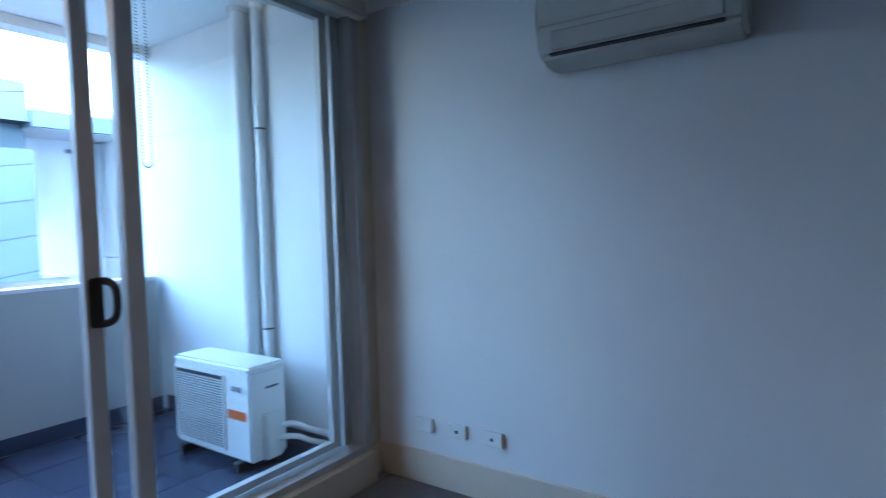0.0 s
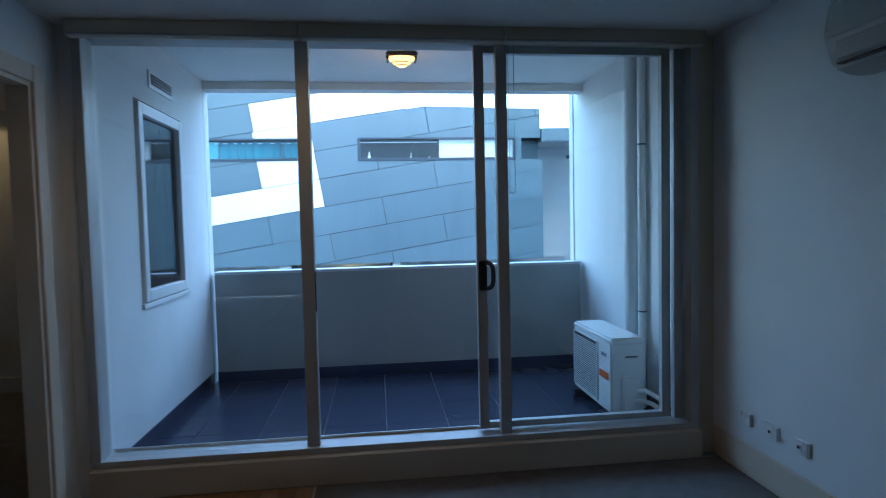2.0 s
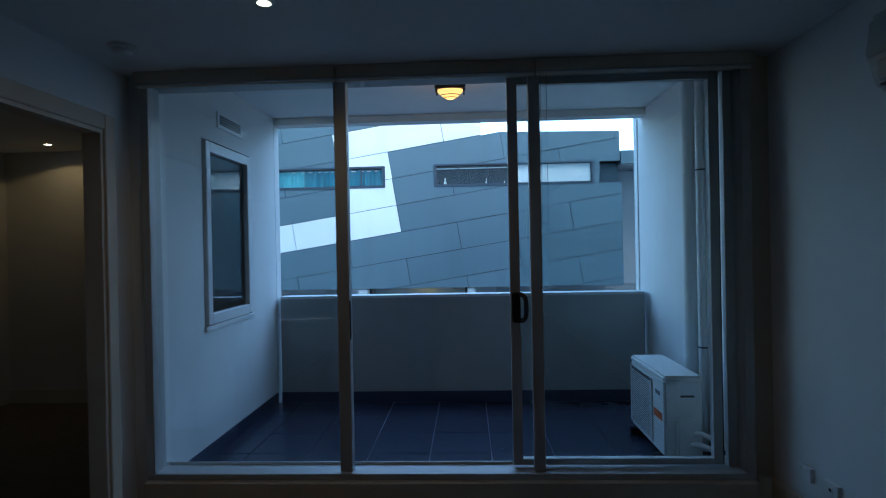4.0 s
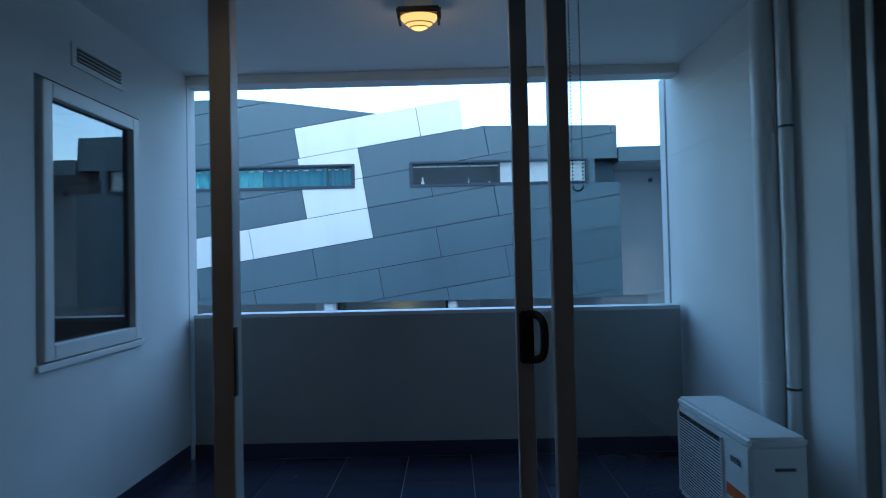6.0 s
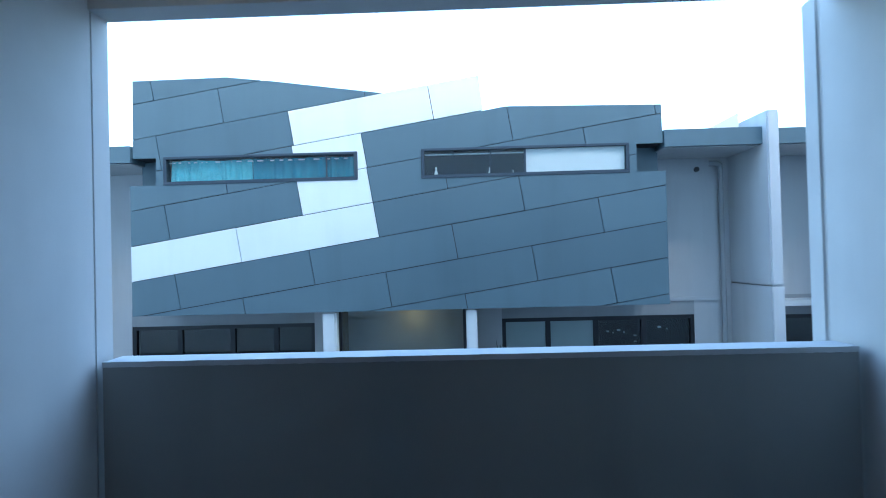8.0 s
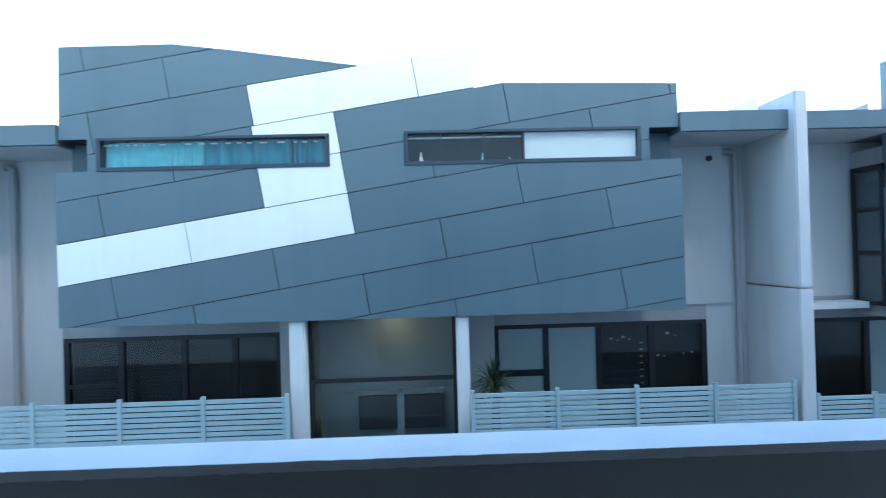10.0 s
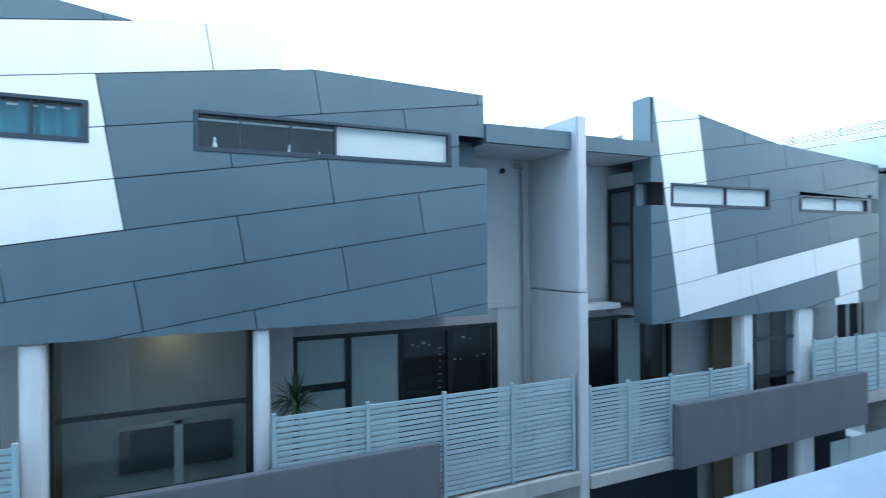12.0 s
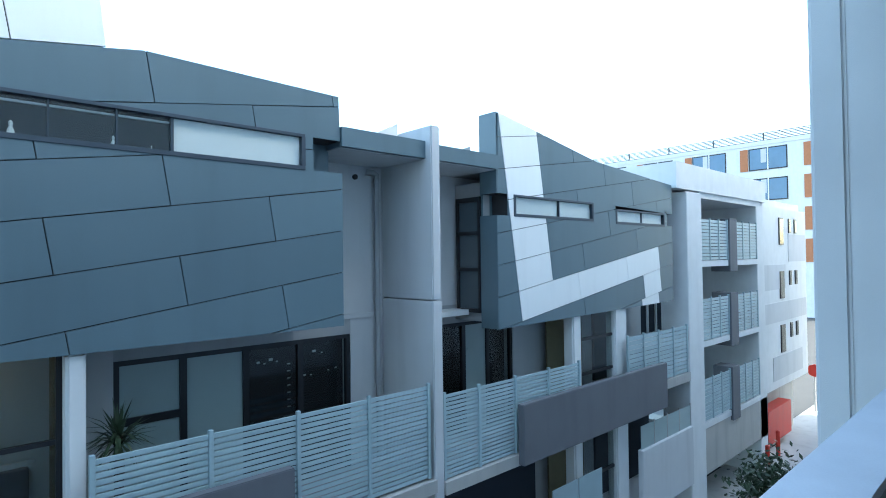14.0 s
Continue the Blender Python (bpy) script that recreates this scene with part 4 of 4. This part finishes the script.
part("floor_edge", B(6.13, 10.1, 8.33, 9.7, -2.20, -2.0), concrete, low)
fence([1.36, 2.53, 3.63, 4.73, 5.84], -0.44, -1.86, 8.42, "pale grey-green slatted metal balcony fence")
fence([-6.9, -5.75, -4.55, -3.40, -2.29, -1.16], -0.40, -1.86, 8.42, "pale grey-green slatted metal balcony fence")
fence([6.17, 6.98, 7.93, 8.92, 9.95], -0.64, -1.98, 8.42, "pale grey-green slatted metal balcony fence")
for x0, x1, zt, zb in ((-1.4, 3.47, -1.03, -2.0), (7.9, 13.42, -1.10, -2.18)):
    pw = thing("planter_wall", ((x0 + x1) / 2, 8.3, zb), "dark grey rendered panel hung before the balconies", "planter wall", "dark rendered panels")
    part("panel", B(x0, x1, 8.20, 8.34, zb, zt, bevel=0.012, seg=2), render_dark, pw)
# spiky plant on the balcony
pl = thing("yucca", (1.72, 8.95, -1.9), "spiky dark green potted yucca behind the fence", "plant")
part("pot", lathe(bmesh.new(), [(0.12, 0), (0.16, 0.28), (0.165, 0.3), (0.15, 0.3)], (1.72, 8.95, -1.9), 18), render_dark, pl)
part("trunk", tube(bmesh.new(), [(1.72, 8.95, -1.62), (1.71, 8.95, -1.2), (1.73, 8.95, -0.78), (1.72, 8.95, -0.42)], 0.05, 8), bark, pl)
bm = bmesh.new()
for k in range(110):
    az, el = random.uniform(0, 2 * math.pi), random.uniform(-0.6, 1.45)
    L = random.uniform(0.32, 0.48)
    o = Vector((1.72, 8.95, -0.45 + random.uniform(-0.12, 0.08)))
    d = Vector((math.cos(az) * math.cos(el), math.sin(az) * math.cos(el), math.sin(el)))
    s = d.cross(Vector((0, 0, 1))).normalized() * 0.016
    droop = Vector((0, 0, -0.10 * math.cos(el)))
    pts = [o - s * 0.6, o + s * 0.6, o + d * L * 0.5 + s, o + d * L * 0.5 - s]
    v = [bm.verts.new(p) for p in pts]
    tip = bm.verts.new(o + d * L + droop)
    bm.faces.new(v), bm.faces.new((v[3], v[2], tip))
part("leaves", bm, leaf_green, pl, "stiff pointed leaves")

# ----- second house along the lane
h2 = thing("townhouse", (11.1, FY, -7.0), "townhouse with grey cladding and a white angular band", "house", "terrace of townhouses")
reg2 = [[(7.68, 0.23), (14.6, 0.33), (14.6, 2.29), (7.68, 2.29)], rect(7.98, 8.13, 2.29, 2.69), rect(10.83, 11.75, 2.29, 2.69), rect(14.18, 14.3, 2.29, 2.69),
        [(7.68, 2.69), (11.16, 2.69), (11.16, 3.59), (8.84, 3.97), (7.72, 4.16)], [(11.16, 2.69), (14.6, 2.60), (14.6, 3.37), (11.16, 3.59)]]
for r in reg2:
    part("backing", prism(bmesh.new(), r, FY + 0.030, FY + 0.40), joint_dark, h2)
rows2 = {}
for k in range(-6, 7):
    z = 1.05 + PITCH * (k + 1) + LEAN * -0.6
    xl, xr = 8.35 - (z - 0.34) * LEAN, 9.30 - (z - 1.05) * LEAN
    base = [xr + 1.15 * (1 + k % 2) + 2.3 * i for i in range(4)]
    if k == -1:
        rows2[k] = [(4, 0), (xl, 1), (10.2, 1), (12.2, 1), (13.80, 0), (16, 0)]
    elif k in (-2, -3):
        rows2[k] = [(4, 0), (7.9, 0), (10.4 + 0.9 * (k + 2), 0), (13.0 + 0.09 * (k + 2), 1), (13.86 + 0.09 * (k + 2), 0), (16, 0)]
    elif k >= 0:
        rows2[k] = [(4, 0), (xl, 1), (xr, 0)] + [(x, 0) for x in base] + [(19, 0)]
    else:
        rows2[k] = [(4, 0), (8.3, 0), (10.6, 0), (12.9, 0), (16, 0)]
cladding(h2, 9.30, 1.05, rows2, reg2)
for z0, z1 in ((0.23, 2.29), (2.69, 4.16)):
    part("side_return", B(7.665, 7.68, FY + 0.004, FY + 0.42, z0, z1), panel_grey, h2)
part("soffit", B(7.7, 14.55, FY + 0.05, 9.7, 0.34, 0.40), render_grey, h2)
slot_window(h2, 8.14, 10.82, 2.28, 2.69, [(8.2, 9.6, "blind"), (9.55, 10.76, "blind"), (9.58, 9.60, "bar")])
slot_window(h2, 11.76, 14.17, 2.26, 2.60, [(11.9, 12.9, "blind"), (12.9, 14.1, "blind"), (13.0, 13.02, "bar")])
sw = part("side_window", B(7.66, 7.72, 8.98, 9.60, 2.57, 2.66), alu_dark, h2)
part("pane", B(7.69, 7.695, 8.98, 9.60, 0.55, 2.57), material("pane_slate", (0.075, 0.095, 0.11), 0.22, var=0.05, scale=1, bump=0), sw, "dark reflecting pane")
for z in (0.50, 1.27, 1.95):
    part("transom", B(7.66, 7.72, 8.98, 9.60, z, z + 0.07), alu_dark, sw)
for y in (8.98, 9.55):
    part("stile", B(7.655, 7.725, y, y + 0.06, 0.5, 2.66), alu_dark, sw)
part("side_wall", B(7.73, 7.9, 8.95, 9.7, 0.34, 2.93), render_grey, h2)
for x0, x1 in ((10.05, 10.35), (11.72, 12.24)):
    col = thing("column", ((x0 + x1) / 2, 8.6, -7.0), "pale rendered column under the overhanging cladding", "column", "entry columns")
    part("shaft", B(x0, x1, 8.60, 8.86, -7.0, 0.33, bevel=0.03, seg=2), render_white, col)
bay2 = thing("stair_bay", (11.1, 8.7, -7), "tall glazed entry bay between two columns", "window bay", "glazed bays")
for z in (-6.9, -4.8, -3.3, -2.0, -1.05, -0.3):
    part("transom", B(10.35, 11.72, 8.68, 8.74, z, z + 0.06), alu_dark, bay2)
part("pane", B(10.35, 11.72, 8.70, 8.706, -7, 0.35), pane_dark, bay2, "large clear glass pane").visible_shadow = False
part("back", B(10.35, 11.72, 9.5, 9.55, -7, 0.35), dim_lit_ochre, bay2, "stair wall with dimness put into its colour")
part("floor_edge", B(12.45, 15.2, 8.40, 9.7, -1.85, -1.62), concrete, h2)
fence([12.0, 12.75, 13.5, 14.3, 15.1], -0.36, -1.60, 8.46, "pale slatted metal balcony fence", n=12)
# dark sheets before the wall paint the shade of the deep openings
part("unlit_room_sheet", B(12.45, 13.4, 9.62, 9.69, -1.6, 0.3), unlit_room_navy, h2)
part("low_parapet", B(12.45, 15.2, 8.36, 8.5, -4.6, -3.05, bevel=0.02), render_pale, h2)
part("unlit_room_sheet", B(12.45, 15.2, 9.62, 9.69, -4.5, -1.9), unlit_room_navy, h2)
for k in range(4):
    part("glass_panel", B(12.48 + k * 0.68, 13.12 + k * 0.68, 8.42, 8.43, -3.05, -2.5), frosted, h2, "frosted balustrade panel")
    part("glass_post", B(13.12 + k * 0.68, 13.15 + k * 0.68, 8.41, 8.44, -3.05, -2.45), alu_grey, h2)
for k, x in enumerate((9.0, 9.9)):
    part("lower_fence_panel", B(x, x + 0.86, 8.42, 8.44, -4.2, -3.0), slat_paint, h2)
part("unlit_room_sheet", B(6.2, 10.0, 9.62, 9.69, -6.5, -2.3), unlit_room_navy, h2)
bm = bmesh.new()
for k in range(70):
    x = random.uniform(12.6, 15.0)
    o = Vector((x, 8.95, -0.9))
    tip = o + Vector((random.uniform(-0.2, 0.2), random.uniform(-0.2, 0.1), random.uniform(0.55, 0.85)))
    s = Vector((0.008, 0.004, 0))
    bm.faces.new([bm.verts.new(p) for p in (o - s, o + s, tip)])
ps = thing("balcony_plants", (13.8, 8.95, -1.6), "dark spindly plants in a balcony trough", "plant")
part("trough", B(12.6, 15.0, 8.85, 9.05, -1.62, -0.9), render_dark, ps)
part("stems", bm, leaf_green, ps)

# ----- white apartment block further along
b3 = thing("apartment_block", (18, 8.6, -7.0), "white rendered apartment block with slatted balconies", "apartment building", "blocks along the lane")
part("corner_pier", B(15.2, 16.15, 8.42, 9.2, -7.0, 3.25, bevel=0.02), render_white, b3)
part("end_wall", B(20.8, 21.5, 8.5, 11.5, -7.0, 3.30, bevel=0.02), render_white, b3)
part("back", B(16.15, 20.8, 10.6, 11.5, -7.0, 3.3), render_white, b3)
part("roof", B(14.6, 21.5, 8.42, 12.0, 3.30, 4.0), render_white, b3)
for z in (3.13, 1.18, -1.10, -3.4):
    part("slab", B(16.15, 20.8, 8.48, 10.6, z, z + 0.17), render_white, b3)
part("base_wall", B(16.15, 21.5, 8.5, 8.8, -4.7, -3.4), concrete, b3)
for z, n in ((1.35, "a"), (-0.93, "b"), (-3.2, "c")):
    part("divider", B(18.2, 18.78, 8.42, 9.0, z - 0.35, z + 1.28, bevel=0.01), render_dark, b3)
    # plain dark sheet; the unlit room's shade is in its colour
    w = part("balcony_door", B(16.3, 18.6, 10.50, 10.58, z, z + 1.75), unlit_room_navy, b3)
    for k in range(5):
        part("mullion", B(16.3 + k * 0.56, 16.36 + k * 0.56, 10.44, 10.50, z, z + 1.75), alu_white, w)
    for x0, x1 in ((16.2, 18.16), (18.82, 20.7)):
        posts = [x0 + (x1 - x0) * i / 3 for i in range(4)]
        fence(posts, z + 1.2, z + 0.02, 8.50, "white slatted metal balustrade on an apartment balcony", n=12, group="balustrades of the block")
b4 = thing("apartment_block", (26, 9, -7.0), "white rendered block with painted shade bands and narrow windows", "apartment building", "blocks along the lane")
part("wall", B(21.55, 28, 8.9, 16, -3.6, 3.3), render_white, b4)
part("base", B(21.55, 27.6, 9.4, 16, -7.0, -3.6), concrete, b4)
part("roof_step", B(21.55, 27.9, 9.1, 16, 3.30, 3.6), render_white, b4)
for i, (x, w) in enumerate(((24.45, 0.5), (25.65, 0.26), (26.4, 0.26))):
    for z in (1.87, -0.22, -2.31):
        lo = z if i == 0 else z + 0.48
        wd = part("window", B(x, x + w, 8.86, 8.92, lo, z + 1.06), alu_dark, b4)
        part("pane", B(x + 0.05, x + w - 0.05, 8.85, 8.858, lo + 0.05, z + 1.01), pane_dark, wd)
# greyer strips paint the partial shade on the white wall
for x0, x1, z0, z1 in ((22.2, 25.2, 0.15, 1.1), (22.0, 27.9, -1.1, -0.35), (25.6, 27.9, 1.2, 2.3), (23.5, 27.2, -3.3, -2.4)):
    part("shade_band", B(x0, x1, 8.885, 8.9, z0, z1), render_pale, b4)
tower = thing("apartment_tower", (88, 38, -7.0), "distant white apartment tower with orange wall panels", "apartment building")
TX = 76.0
part("wall", B(TX, 100, 13, 62, -7.0, 15.0), render_white, tower)
part("parapet", B(TX - 0.08, 100, 12.9, 62.1, 15.0, 15.5), render_white, tower)
for floor_z in (11.9, 8.1, 4.3, 0.5):
    for k in range(5):
        y = 15.6 + k * 7.0
        wd = part("window", B(TX - 0.06, TX + 0.1, y, y + 4.3, floor_z, floor_z + 2.75), alu_dark, tower)
        for m, w in ((0.12, 1.9), (2.2, 1.95)):
            part("pane", B(TX - 0.10, TX - 0.065, y + m, y + m + w, floor_z + 0.12, floor_z + 2.6), tower_glass, wd, "blue reflecting pane")
        part("blind", B(TX - 0.13, TX - 0.105, y + 2.3, y + 2.9, floor_z + 0.9, floor_z + 2.6), render_pale, wd)
        part("frame", B(TX - 0.16, TX - 0.10, y + 2.05, y + 2.17, floor_z, floor_z + 2.75), alu_white, wd)
        part("panel", B(TX - 0.09, TX + 0.05, y + 4.4, y + 5.3, floor_z, floor_z + 2.75), brick_orange, tower, "orange wall panel")
for k in range(6):
    part("roof_rail", B(TX + 0.2, TX + 0.3, 13, 62, 15.56 + k * 0.18, 15.66 + k * 0.18), alu_slate, tower)
for k in range(9):
    part("rail_post", B(TX + 0.3, TX + 0.4, 13.2 + k * 6, 13.35 + k * 6, 15.5, 16.6), alu_slate, tower)

# ---------- the lane ----------
structure("ground", B(-600, 600, -600, 600, -7.4, -6.0), asphalt, "dark asphalt lane", "ground")
structure("pavement", B(-20, 60, 6.9, 9.7, -6.0, -5.87, bevel=0.02), concrete, "pale concrete footpath with a kerb", "pavement")
aw = thing("awning", (24.3, 9.2, -5.6), "red fabric awning box over an entrance", "awning")
part("box", prism(bmesh.new(), [(23.0, -5.6), (25.7, -5.6), (25.7, -4.35), (23.0, -4.35)], 8.95, 9.398), red_paint, aw)
for x, y in ((20.9, 8.35), (22.9, 8.62)):
    bo = thing("bollard", (x, y, -5.87), "red painted steel bollard on the footpath", "bollard", "red bollards")
    part("post", rod(bmesh.new(), (x, y, -5.87), (x, y, -4.95), 0.07, 14), red_paint, bo, smooth=True)
    part("cap", lathe(bmesh.new(), [(0.075, 0.0), (0.06, 0.03), (0.01, 0.05)], (x, y, -4.95), 14), red_paint, bo)
sg = thing("stop_sign", (30.6, 9.3, -6.0), "red eight-sided stop sign on a steel pole", "road sign")
part("pole", rod(bmesh.new(), (30.6, 9.3, -6.0), (30.6, 9.3, -3.75), 0.04, 10), alu_grey, sg)
m = Matrix.Translation((30.54, 9.28, -3.95)) @ Vector((-1, -0.2, 0)).to_track_quat("Z", "Y").to_matrix().to_4x4()
bm = bmesh.new()
bmesh.ops.create_cone(bm, cap_ends=True, segments=8, radius1=0.3, radius2=0.3, depth=0.02, matrix=m)
part("plate", bm, red_paint, sg, "red octagonal plate")
bush = thing("shrub", (18.6, 7.6, -5.87), "dark leafy shrub beside the footpath", "shrub")
bm = bmesh.new()
for k in range(900):
    c = Vector((18.6 + random.gauss(0, 0.8), 7.7 + random.gauss(0, 0.3), -5.2 + random.gauss(0, 0.3)))
    d = Vector((random.uniform(-1, 1), random.uniform(-1, 1), random.uniform(-1, 1))).normalized() * 0.12
    e = d.cross(Vector((random.uniform(-1, 1), 0.3, 1))).normalized() * 0.05
    bm.faces.new([bm.verts.new(p) for p in (c - d, c + e, c + d, c - e)])
part("leaves", bm, leaf_green, bush)
part("stems", tube(bmesh.new(), [(18.6, 7.7, -5.87), (18.55, 7.7, -5.5), (18.7, 7.7, -5.1)], 0.05, 6), bark, bush)

# ---------- floor pieces last ----------
floor_tiles_under("tile", -0.863, 3.097, PY - 0.01 - 5 * 0.44, PY - 0.01, BF - 0.008, BF, 9, 5, 0.007, tile_sky_tint, slab)
boards = structure("timber_floor", B(LEFT - WT, 0.492, BACK, G - 0.07, -0.014, -0.012), joint_dark, "warm brown timber strip floor", "floor")
w = 0.09
me = [finish(B(0.0007, w - 0.0007, 0.001, L - 0.001, -0.012, 0.0, bevel=0.0008), "board", timber) for L in (0.9, 1.2, 0.7)]
for i in range(14):
    y, k = G - 0.07, i
    while y > -4.2:
        L = (0.9, 1.2, 0.7)[k % 3]
        ob = new("board", me[k % 3])
        ob.parent = boards
        ob.location = (0.492 - (i + 1) * w, y - L, random.uniform(-0.0004, 0.0004))
        y -= L
        k += 1 + (i * 7) % 2
